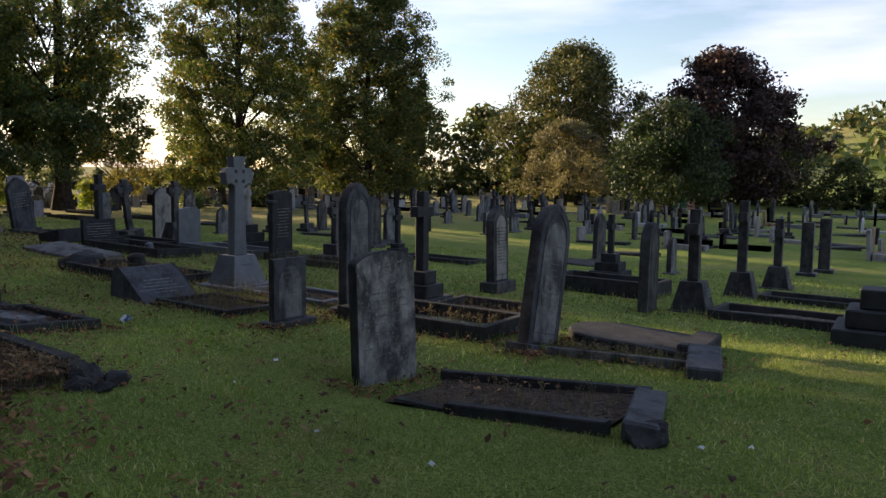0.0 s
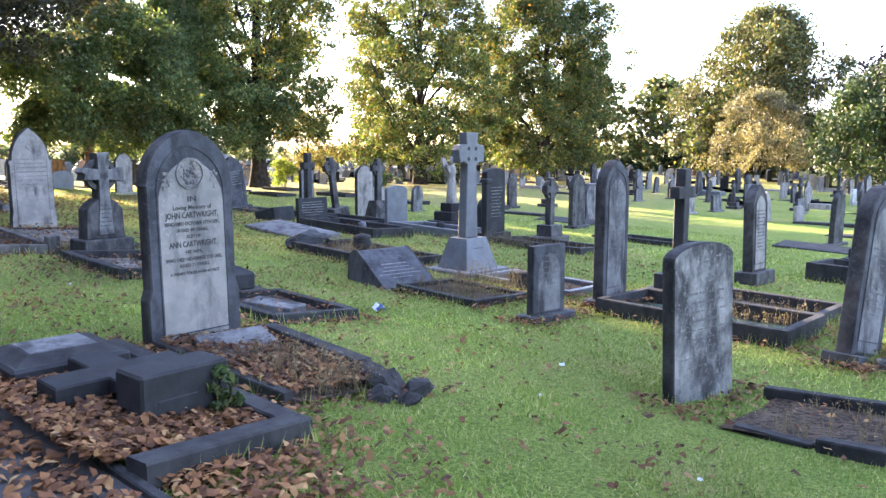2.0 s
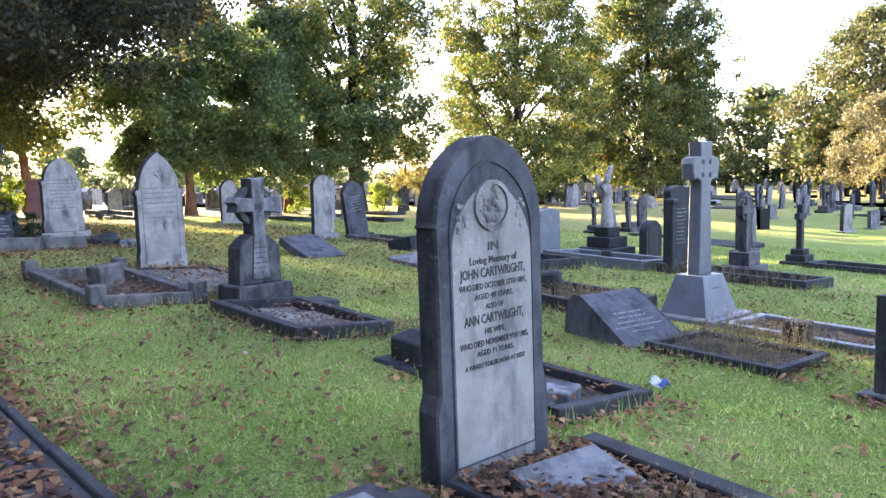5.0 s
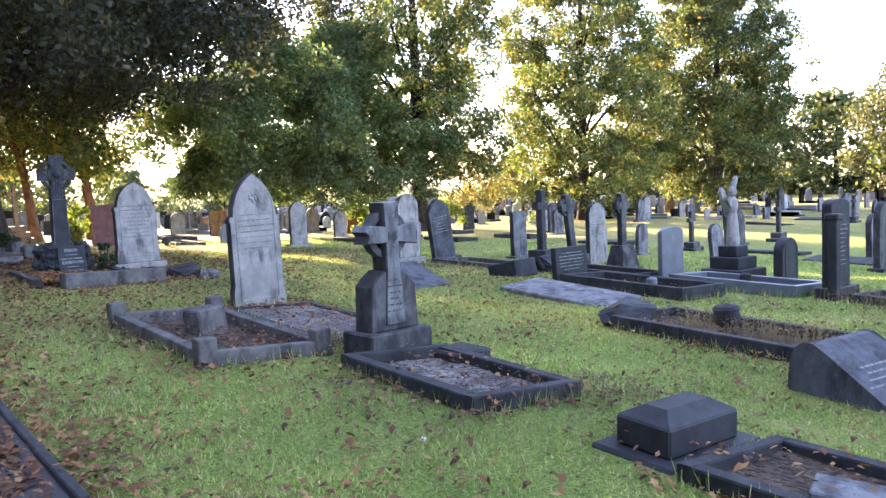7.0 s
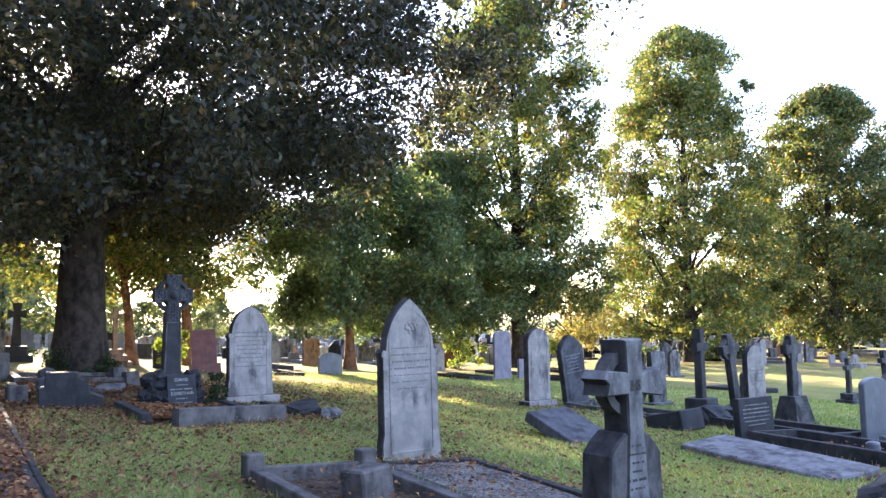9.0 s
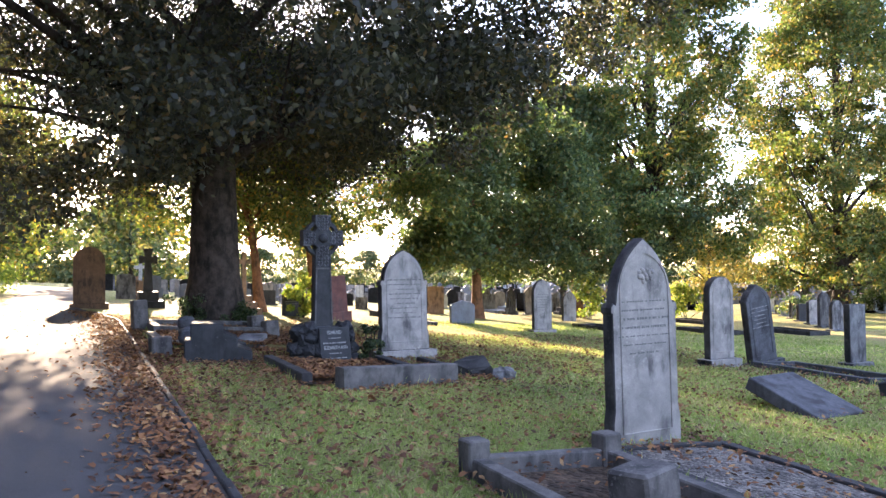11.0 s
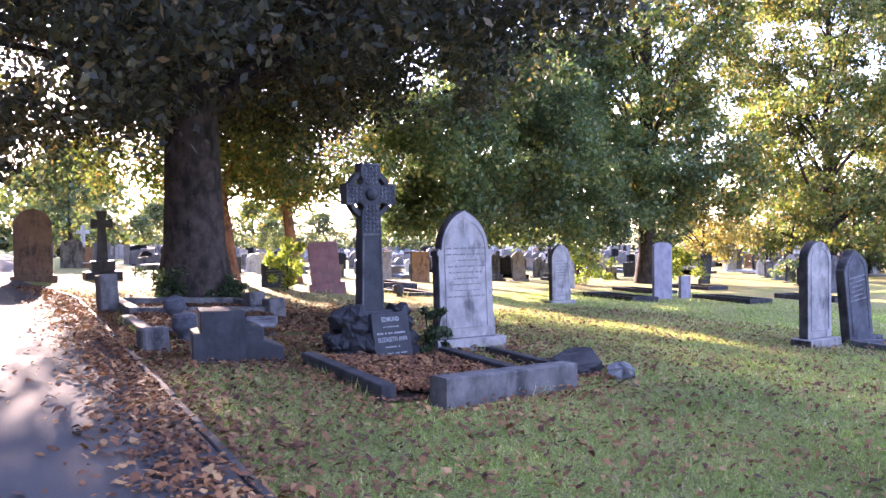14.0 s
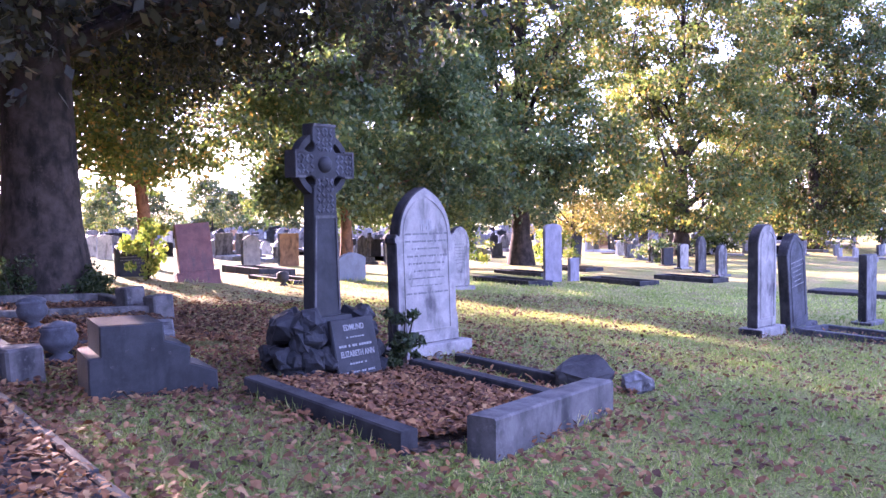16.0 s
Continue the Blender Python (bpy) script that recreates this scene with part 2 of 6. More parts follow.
def grass_material():
    m, n, l, b = material("lawn", 0.95)
    b.inputs["Specular IOR Level"].default_value = 0.05
    g = ramp(n, l, noise_node(n, l, 0.55, 8, 0.68, source="World"), [(0.32, (0.24, 0.21, 0.095)), (0.43, (0.185, 0.22, 0.062)), (0.64, (0.13, 0.19, 0.044))])
    f = ramp(n, l, noise_node(n, l, 38, 5, 0.75, source="World"), [(0.36, (0.18, 0.18, 0.18)), (0.64, (0.85, 0.85, 0.8))])
    g = mix(n, l, 0.9, g, f, "OVERLAY")
    lit = ramp(n, l, noise_node(n, l, 13, 5, 0.8, source="World"), [(0.60, (0, 0, 0)), (0.66, (1, 1, 1))])
    area = ramp(n, l, noise_node(n, l, 0.33, 3, 0.5, source="World"), [(0.42, (0, 0, 0)), (0.62, (0.8, 0.8, 0.8))])
    g = mix(n, l, mix(n, l, 1.0, lit, area, "MULTIPLY"), g, (0.17, 0.085, 0.045))
    where = n.new("ShaderNodeSeparateXYZ")
    l.new(n.new("ShaderNodeNewGeometry").outputs["Position"], where.inputs["Vector"])
    west = n.new("ShaderNodeMapRange")
    west.inputs["From Min"].default_value, west.inputs["From Max"].default_value, west.inputs["To Max"].default_value = -13.0, -27.0, 0.85
    l.new(where.outputs["X"], west.inputs["Value"])
    straw = mix(n, l, 0.8, (0.27, 0.21, 0.115), f, "OVERLAY")
    bare = ramp(n, l, noise_node(n, l, 0.9, 7, 0.7, source="World"), [(0.38, (0.1, 0.1, 0.1)), (0.6, (1, 1, 1))])
    g = mix(n, l, mix(n, l, 1.0, west.outputs["Result"], bare, "MULTIPLY"), g, straw)      # parched beneath the trees
    l.new(g, b.inputs["Base Color"])
    bump(n, l, b, noise_node(n, l, 60, 6, 0.8, source="World"), 0.9, 0.03)
    return m


def tarmac_material():
    m, n, l, b = material("tarmac", 0.95)
    b.inputs["Specular IOR Level"].default_value = 0.08
    g = mix(n, l, noise_node(n, l, 0.8, 7, 0.6, source="World"), (0.042, 0.041, 0.042), (0.078, 0.075, 0.074))
    f = ramp(n, l, noise_node(n, l, 120, 4, 0.8, source="World"), [(0.3, (0.2, 0.2, 0.2)), (0.7, (0.9, 0.9, 0.9))])
    l.new(mix(n, l, 0.5, g, f, "OVERLAY"), b.inputs["Base Color"])
    bump(n, l, b, noise_node(n, l, 150, 4, 0.8, source="World"), 0.5, 0.006)
    return m


M_LAWN, M_TARMAC = grass_material(), tarmac_material()


# ---- ground ----
def G(x, y):
    """Height of the ground: a lawn that falls away from the path, with two shallow dips."""
    u, v = math.tanh((x + 14) / 22), math.tanh((y - 6) / 16)
    z = -0.117 - 0.503 * u - 0.941 * v + 0.08 * u * v - 0.199 * v * v - 0.014 * u * u
    z -= 0.193 * math.exp(-((x + 5) ** 2 + (y - 7) ** 2) / 16) + 0.134 * math.exp(-((x + 11) ** 2 + (y - 7) ** 2) / 16)
    z -= 0.14 * math.exp(-((x + 3.6) ** 2 + (y - 5.9) ** 2) / 2.5)
    far = math.hypot(x + 10, y)
    if far > 90:                                       # the far hillside and the rising land beyond
        z += 46 * math.exp(-((x - 70) / 130) ** 2 - ((y - 470) / 130) ** 2) + 5 * (1 - math.exp(-((far - 90) / 220) ** 2))
    return z


def rough_ground(x, y):
    p = Vector((x, y, 0))
    return G(x, y) + 0.035 * noise.noise(p * 0.55) + 0.012 * noise.noise(p * 2.3)


def mesh_object(name, verts, faces, mat, parent=None, smooth=False, label=""):
    me = bpy.data.meshes.new(name)
    me.from_pydata(verts, [], faces)
    me.materials.append(mat)
    if smooth:
        me.polygons.foreach_set("use_smooth", [True] * len(me.polygons))
    me.update()
    ob = new(name, me)
    ob.parent = parent
    if label:
        ob["label"] = label
    return ob


def part(name, bm, mat, parent=None, label="", smooth=False):
    me = bpy.data.meshes.new(name)
    bmesh.ops.recalc_face_normals(bm, faces=bm.faces)
    bm.to_mesh(me)
    bm.free()
    me.materials.append(mat)
    if name in ("tablet", "cross", "plinth", "base_step", "base_block", "pedestal", "shaft") and mat.name in SIDE_DARKENED:
        me.materials.append(M_SOOT_SHADE)                    # dark edges: old soot, with the shade on the sides put into the colour
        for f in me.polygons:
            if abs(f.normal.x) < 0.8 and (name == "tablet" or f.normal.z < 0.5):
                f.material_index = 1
    if smooth:
        me.polygons.foreach_set("use_smooth", [True] * len(me.polygons))
    ob = new(name, me)
    ob.parent = parent
    if label:
        ob["label"] = label
    return ob


def thing(name, m, label, category, group=""):
    ob = new(name)
    ob.empty_display_size = 0.2
    ob.matrix_world = m
    return tagged(ob, label, category, group)


def spaced(lo, hi, step, reach, grow=1.28):
    a = list(np.arange(lo, hi + 1e-6, step))
    s, left, right = step, [], []
    p, q = lo, hi
    while q < hi + reach:
        s *= grow
        p, q = p - s, q + s
        left.append(p), right.append(q)
    return left[::-1] + a + right


gx, gy = spaced(-46, 6, 0.4, 2500), spaced(-6, 22, 0.4, 2500)
gv = [(x, y, rough_ground(x, y)) for y in gy for x in gx]
gf = [(j * len(gx) + i, j * len(gx) + i + 1, (j + 1) * len(gx) + i + 1, (j + 1) * len(gx) + i) for j in range(len(gy) - 1) for i in range(len(gx) - 1)]
tagged(mesh_object("ground", gv, gf, M_LAWN, smooth=True), "autumn lawn scattered with fallen leaves, falling from a path", "lawn", kind="structure")


def path_edges(x):
    far = min(1.0, max(0.0, (-x - 30) / 6))
    return -1.45 + 0.65 * far, 1.57 + 0.02 * max(0.0, -x - 15) - 0.85 * far


pv, pf = [], []
pxs = np.arange(-70, 14, 0.5)
for i, x in enumerate(pxs):
    a, c = path_edges(x)
    for k in range(7):
        y = a + (c - a) * k / 6
        pv.append((x, y, G(x, y) + 0.045 + 0.02 * (1 - abs(k - 3) / 3)))
    if i:
        for k in range(6):
            pf.append(((i - 1) * 7 + k, i * 7 + k, i * 7 + k + 1, (i - 1) * 7 + k + 1))
tagged(mesh_object("path", pv, pf, M_TARMAC, smooth=True), "worn grey tarmac footpath dappled with low sunlight", "path", kind="structure")


# ---- kit ----
BASES = []                                   # feet of stones, where the mower leaves longer grass


def box(bm, x0, x1, y0, y1, z0, z1, bev=0.0, m=None):
    v = [bm.verts.new((x, y, z)) for z in (z0, z1) for x, y in ((x0, y0), (x1, y0), (x1, y1), (x0, y1))]
    f = [bm.faces.new([v[i] for i in q]) for q in ((0, 3, 2, 1), (4, 5, 6, 7), (0, 1, 5, 4), (1, 2, 6, 5), (2, 3, 7, 6), (3, 0, 4, 7))]
    if bev:
        edges = {e for q in f for e in q.edges}
        r = bmesh.ops.bevel(bm, geom=list(edges), offset=bev, segments=1, affect="EDGES", profile=0.7)
        v = list({k for q in r["faces"] for k in q.verts} | {k for k in v if k.is_valid})
    if m is not None:
        bmesh.ops.transform(bm, matrix=m, verts=[k for k in v if k.is_valid])
    return bm


def frustum(bm, x0, x1, y0, y1, z0, z1, inset, top_shift=0.0):
    v = [bm.verts.new(p) for p in ((x0, y0, z0), (x1, y0, z0), (x1, y1, z0), (x0, y1, z0))]
    i = inset
    v += [bm.verts.new(p) for p in ((x0 + i, y0 + i, z1), (x1 - i, y0 + i, z1), (x1 - i, y1 - i, z1), (x0 + i, y1 - i, z1))]
    for q in ((0, 3, 2, 1), (4, 5, 6, 7), (0, 1, 5, 4), (1, 2, 6, 5), (2, 3, 7, 6), (3, 0, 4, 7)):
        bm.faces.new([v[k] for k in q])


def prism(bm, pts, x0, x1, cham=0.012):
    """A slab cut to the outline pts (y, z), from x0 to x1, with a chamfer along its front and back edges."""
    cy = sum(p[0] for p in pts) / len(pts)
    cz = sum(p[1] for p in pts) / len(pts)
    n = len(pts)
    inner = []
    for k in range(n):
        (ay, az), (by, bz), (dy, dz) = pts[k - 1], pts[k], pts[(k + 1) % n]
        e1, e2 = Vector((by - ay, bz - az)).normalized(), Vector((dy - by, dz - bz)).normalized()
        t = Vector((-(e1.y + e2.y), e1.x + e2.x))
        t = t.normalized() if t.length > 1e-6 else Vector((cy - by, cz - bz)).normalized()
        inner.append((by + t.x * cham, bz + t.y * cham))
    rings = [[bm.verts.new((x, y, z)) for y, z in o] for x, o in ((x0, inner), (x0 + cham, pts), (x1 - cham, pts), (x1, inner))]
    bm.faces.new(rings[0][::-1])
    bm.faces.new(rings[-1])
    for a, c in zip(rings, rings[1:]):
        for k in range(n):
            bm.faces.new((a[k], a[(k + 1) % n], c[(k + 1) % n], c[k]))


def outline(kind, w, h):
    """Outlines of headstones, counter-clockwise from the foot: (y, z)."""
    a = w / 2
    if kind == "flat":
        return [(-a, 0), (a, 0), (a, h), (-a, h)]
    if kind == "segment":
        r = [(a * math.cos(t), h - 0.16 * w + 0.16 * w * math.sin(t)) for t in np.linspace(0, math.pi, 15)]
        return [(-a, 0), (a, 0)] + r
    if kind == "round":
        r = [(a * math.cos(t), h - a + a * math.sin(t)) for t in np.linspace(0, math.pi, 21)]
        return [(-a, 0), (a, 0)] + r
    if kind == "gothic":
        rise = 1.25 * a
        rad = (a * a + rise * rise) / (2 * a)
        top = math.asin(rise / rad)
        right = [(a - rad + rad * math.cos(t), h - rise + rad * math.sin(t)) for t in np.linspace(0, top, 10)]
        return [(-a, 0), (a, 0)] + right + [(-y, z) for y, z in right[-2::-1]]
    if kind == "ogee":
        s = 0.80 * h
        right = [(a, s), (a * 0.93, s + 0.02 * h), (a * 0.86, s + 0.055 * h), (a * 0.74, s + 0.09 * h), (a * 0.52, s + 0.13 * h), (a * 0.30, s + 0.165 * h), (a * 0.14, s + 0.19 * h), (0, h)]
        return [(-a, 0), (a, 0)] + right + [(-y, z) for y, z in right[-2::-1]]
    if kind == "shouldered":
        s, b = 0.25 * h, 0.93 * a
        rise = 1.12 * b
        rad = (b * b + rise * rise) / (2 * b)
        top = math.asin(min(1, rise / rad))
        right = [(a, s), (b, s + 0.05 * h), (b, h - rise - 0.02), (b * 1.03, h - rise - 0.01)]
        right += [(b - rad + rad * math.cos(t), h - rise + rad * math.sin(t)) for t in np.linspace(0.03, top, 12)]
        return [(-a, 0), (a, 0)] + right + [(-y, z) for y, z in right[-2::-1]]
    if kind == "eared":
        s, b = 0.20 * h, 0.95 * a
        z1 = 0.66 * h
        rise = h - z1 - 0.05
        c = 0.84 * a
        rad = (c * c + rise * rise) / (2 * c)
        top = math.asin(min(1, rise / rad))
        right = [(a, s * 0.7), (b, s), (b, z1 - 0.03), (b * 1.05, z1 - 0.015), (b * 1.05, z1 + 0.03), (b * 0.97, z1 + 0.07), (c * 1.01, z1 + 0.055)]
        right += [(c - rad + rad * math.cos(t), z1 + 0.05 + rad * math.sin(t)) for t in np.linspace(0.05, top, 10)]
        return [(-a, 0), (a, 0)] + right + [(-y, z) for y, z in right[-2::-1]]
    raise ValueError(kind)


def stand(x, y, yaw=0.0, side=0.0, back=0.0, sink=0.04):
    """A thing's place on the lawn. side: degrees that it leans towards +y; back: towards -x."""
    return pose(x, y, G(x, y) - sink, 0, 0, yaw) @ pose(0, 0, 0, -side, -back, 0)


def letters(text, size, x, y, z, mat, parent, width=None, name="lettering", align="CENTER", lean=0.0, m=None):
    """Raised writing on a face that looks along +x."""
    c = bpy.data.curves.new(name, "FONT")
    c.body, c.size, c.align_x, c.align_y, c.extrude = text, size, align, "CENTER", 0.0015
    c.resolution_u = 2
    c.offset = size * 0.018
    c.shear = lean
    tmp = bpy.data.objects.new("tmp", c)
    scene.collection.objects.link(tmp)
    me = bpy.data.meshes.new_from_object(tmp.evaluated_get(bpy.context.evaluated_depsgraph_get()))
    bpy.data.objects.remove(tmp)
    xs = [v.co.x for v in me.vertices]
    squash = width / (max(xs) - min(xs)) if width else 1.0
    me.transform(Matrix.Translation((x, y, z)) @ Matrix(((0, 0, 1, 0), (squash, 0, 0, 0), (0, 1, 0, 0), (0, 0, 0, 1))))
    if m is not None:
        me.transform(m)
    me.materials.clear()
    me.materials.append(mat)
    ob = new(name, me)
    ob.parent = parent
    return ob


def bars(parent, mat, x, w, z_top, rows, gap, rnd, height=0.021, m=None):
    """Worn lines of writing: each word a short bar."""
    for r in range(rows):
        bm = bmesh.new()
        half = w * rnd.uniform(0.22, 0.46)
        y = -half
        hh = height * rnd.choice((0.55, 0.7, 0.95))
        zc = z_top - r * gap
        while y < half - 0.02:
            k = rnd.choice((0.012, 0.018, 0.024))
            box(bm, x - 0.001, x + 0.0012, y, min(y + k, half), zc - hh / 2, zc + hh / 2)
            y += k + rnd.choice((0.007, 0.007, 0.008, 0.024))
        if m is not None:
            bmesh.ops.transform(bm, matrix=m, verts=bm.verts)
        tagged(part("inscription_line", bm, mat, parent), kind="stuff")


def headstone(name, x, y, w, h, t=0.12, kind="gothic", mat=None, label="", yaw=0.0, side=0.0, back=0.0, plinth=0.0, panel=True, writing=None, rows=8, carve=False, group="", sink=0.04, face=None):
    mat = mat or M_GRIT
    BASES.append((x - t, x + t, y - w / 2 - 0.06, y + w / 2 + 0.06))
    rnd = random.Random(int(abs(x) * 997 + abs(y) * 131))
    ob = thing(name, stand(x, y, yaw, side, back, sink), label, "gravestone", group)
    z0 = 0.0
    if plinth:
        bm = bmesh.new()
        box(bm, -t * 0.5 - 0.09, t * 0.5 + 0.11, -w / 2 - 0.09, w / 2 + 0.09, -0.06, plinth, 0.012)
        part("plinth", bm, mat, ob)
        z0 = plinth
    bm = bmesh.new()
    prism(bm, [(a, z + z0 - (0.05 if z == 0 and not plinth else 0)) for a, z in outline(kind, w, h - z0)], -t / 2, t / 2)
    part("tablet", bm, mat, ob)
    if panel and kind not in ("flat",):
        o = outline("gothic" if kind in ("gothic", "shouldered", "eared", "ogee") else "round", w * 0.74, (h - z0) * 0.86)
        o2 = outline("gothic" if kind in ("gothic", "shouldered", "eared", "ogee") else "round", w * 0.70, (h - z0) * 0.84)
        lift = (h - z0) * 0.08
        bm = bmesh.new()
        n = len(o)
        A = [bm.verts.new((t / 2 - 0.002, a, z + z0 + lift)) for a, z in o]
        B = [bm.verts.new((t / 2 + 0.010, a * 0.985, z + z0 + lift + 0.004)) for a, z in o]
        C = [bm.verts.new((t / 2 + 0.010, a, z + z0 + lift + 0.012)) for a, z in o2]
        D = [bm.verts.new((t / 2 - 0.002, a * 0.985, z + z0 + lift + 0.016)) for a, z in o2]
        for P, Q in ((A, B), (B, C), (C, D)):
            for k in range(n):
                bm.faces.new((P[k], P[(k + 1) % n], Q[(k + 1) % n], Q[k]))
        part("moulding", bm, mat, ob)
    if face:
        bm = bmesh.new()
        top = outline("gothic" if kind != "round" else "round", w * 0.70, (h - z0) * 0.86)
        prism(bm, [(a, z + z0 + (0.03 if z == 0 else 0.02)) for a, z in top], t / 2 - 0.012, t / 2 + 0.005, 0.003)
        part("inscribed_face", bm, face, ob, "paler inscribed face")
    lift_x = 0.005 if face else 0.0
    if carve:                                       # a small wreath in relief at the head
        bm = bmesh.new()
        for k in range(26):
            a = rnd.uniform(0, 2 * math.pi)
            r = rnd.uniform(0.02, 0.11) * w / 0.75
            bmesh.ops.create_icosphere(bm, subdivisions=1, radius=rnd.uniform(0.014, 0.03), matrix=Matrix.Translation((t / 2, r * math.cos(a), z0 + (h - z0) * 0.82 + r * 0.7 * math.sin(a))) @ Matrix.Diagonal((0.5, 1, 1, 1)))
        part("carved_wreath", bm, mat, ob, "worn carved wreath", True)
    if writing:
        bars(ob, writing, t / 2 + lift_x, w * (0.70 if face else 0.86), z0 + (h - z0) * (0.70 if kind != "flat" else 0.85), rows, min(0.075, (h - z0) * 0.5 / rows), rnd)
    return ob


def beam(bm, p, q, w, h, low=0.10):
    """A kerb rail from p to q (x, y), w wide and h above the lawn at each end."""
    d = Vector((q[0] - p[0], q[1] - p[1]))
    s = Vector((-d.y, d.x)).normalized() * (w / 2)
    za, zb = G(*p), G(*q)
    v = []
    for z_a, z_b, k in ((za - low, zb - low, 1.0), (za + h - 0.012, zb + h - 0.012, 1.0), (za + h, zb + h, 0.86)):
        for (px, py), z in (((p[0], p[1]), z_a), ((q[0], q[1]), z_b)):
            v.append(bm.verts.new((px + s.x * k, py + s.y * k, z)))
            v.append(bm.verts.new((px - s.x * k, py - s.y * k, z)))
    L = [v[0:4], v[4:8], v[8:12]]
    for a, c in zip(L, L[1:]):
        for i, j in ((0, 2), (2, 3), (3, 1), (1, 0)):
            bm.faces.new((a[i], a[j], c[j], c[i]))
    bm.faces.new((L[2][0], L[2][2], L[2][3], L[2][1]))
    bm.faces.new((L[0][1], L[0][3], L[0][2], L[0][0]))


def post(bm, x, y, w, h):
    z = G(x, y)
    box(bm, x - w / 2, x + w / 2, y - w / 2, y + w / 2, z - 0.1, z + h, 0.012)


def kerb_set(x_back, x_front, y0, y1, mat, label, w=0.10, h=0.15, fill=None, posts=0.0, post_h=0.0, sides="lrfb", yaw_shift=0.0, group="grave kerbs"):
    """The stone surround of a grave, open or filled. sides: l (y0), r (y1), f (front), b (back)."""
    BASES.append((x_back - w / 2, x_front + w / 2, y0 - w / 2, y1 + w / 2))
    ob = thing("grave_kerb", Matrix(), label, "grave kerb", group)
    c = {"bl": (x_back, y0), "br": (x_back, y1), "fl": (x_front, y0 + yaw_shift), "fr": (x_front, y1 + yaw_shift)}
    for key, a, b in (("l", "bl", "fl"), ("r", "br", "fr"), ("f", "fl", "fr"), ("b", "bl", "br")):
        if key in sides:
            bm = bmesh.new()
            p, q = Vector(c[a]), Vector(c[b])
            d = (q - p).normalized() * (w / 2)
            if key in "fb":
                p, q = p - d, q + d
            else:
                p, q = p + d, q - d
            beam(bm, p, q, w, h)
            part("kerb_rail", bm, mat, ob)
    if posts:
        for k in ("fl", "fr", "bl", "br"):
            bm = bmesh.new()
            post(bm, c[k][0], c[k][1], posts, post_h)
            part("corner_post", bm, mat, ob)
    if fill:
        n = 12
        vs, fs = [], []
        for i in range(n + 1):
            for j in range(n + 1):
                fx, fy = i / n, j / n
                x = x_back + (x_front - x_back) * fx
                y = y0 + (y1 - y0) * fy + yaw_shift * fx
                vs.append((x, y, rough_ground(x, y) + 0.03 + 0.02 * noise.noise(Vector((x * 3, y * 3, 5)))))
        for i in range(n):
            for j in range(n):
                k = i * (n + 1) + j
                fs.append((k, k + n + 1, k + n + 2, k + 1))
        mesh_object("infill", vs, fs, fill, ob, True, "grave infill of chippings and litter")
    return ob


def cross_outline(arm, h, w, zc, top=None, flare=0.0):
    """A Latin cross: shaft w wide and h high, arms reaching arm to each side at height zc."""
    a = w / 2
    f = flare
    return [(-a - f, 0), (a + f, 0), (a, zc - a), (arm, zc - a - f), (arm, zc + a + f), (a, zc + a), (a + f, h), (-a - f, h), (-a, zc + a), (-arm, zc + a + f), (-arm, zc - a - f), (-a, zc - a)]


def ring(bm, r0, r1, x0, x1, zc, n=32):
    V = [[bm.verts.new((x, r * math.cos(2 * math.pi * k / n), zc + r * math.sin(2 * math.pi * k / n))) for k in range(n)] for x, r in ((x1, r0), (x1, r1), (x0, r1), (x0, r0))]
    for i in range(4):
        for k in range(n):
            a, b = V[i], V[(i + 1) % 4]
            bm.faces.new((a[k], a[(k + 1) % n], b[(k + 1) % n], b[k]))


def cross_grave(name, x, y, h, arm, w, t, mat, label, steps=((0.55, 0.5, 0.18), (0.40, 0.36, 0.16)), pedestal=0.0, celtic=0.0, yaw=0.0, side=0.0, back=0.0, drop=0.25, flare=0.0, writing=None, group="cross graves"):
    """A standing cross on a stepped or sloping base. steps: width, depth, height of each."""
    BASES.append((x - steps[0][1] / 2, x + steps[0][1] / 2, y - steps[0][0] / 2, y + steps[0][0] / 2))
    ob = thing(name, stand(x, y, yaw, side, back), label, "cross gravestone", group)
    rnd = random.Random(int(abs(x) * 613 + abs(y) * 77))
    z = 0.0
    for sw, sd, sh in steps:
        bm = bmesh.new()
        box(bm, -sd / 2, sd / 2, -sw / 2, sw / 2, z - (0.06 if z == 0 else 0), z + sh, 0.012)
        part("base_step", bm, mat, ob)
        z += sh
    if pedestal:
        bm = bmesh.new()
        pw, pd = steps[-1][0] * 0.86, steps[-1][1] * 0.86
        frustum(bm, -pd / 2, pd / 2, -pw / 2, pw / 2, z, z + pedestal, min(pw, pd) * 0.19)
        part("pedestal", bm, mat, ob)
        if writing:
            bars(ob, writing, pd / 2 - 0.02, pw * 0.6, z + pedestal * 0.75, 3, 0.06, rnd)
        z += pedestal
    bm = bmesh.new()
    prism(bm, [(a, b + z) for a, b in cross_outline(arm, h - z, w, h - z - drop, flare=flare)], -t / 2, t / 2, 0.01)
    part("cross", bm, mat, ob)
    if celtic:
        bm = bmesh.new()
        ring(bm, celtic * 0.72, celtic, -t * 0.3, t * 0.3, h - drop)
        part("cross_ring", bm, mat, ob)
    return ob


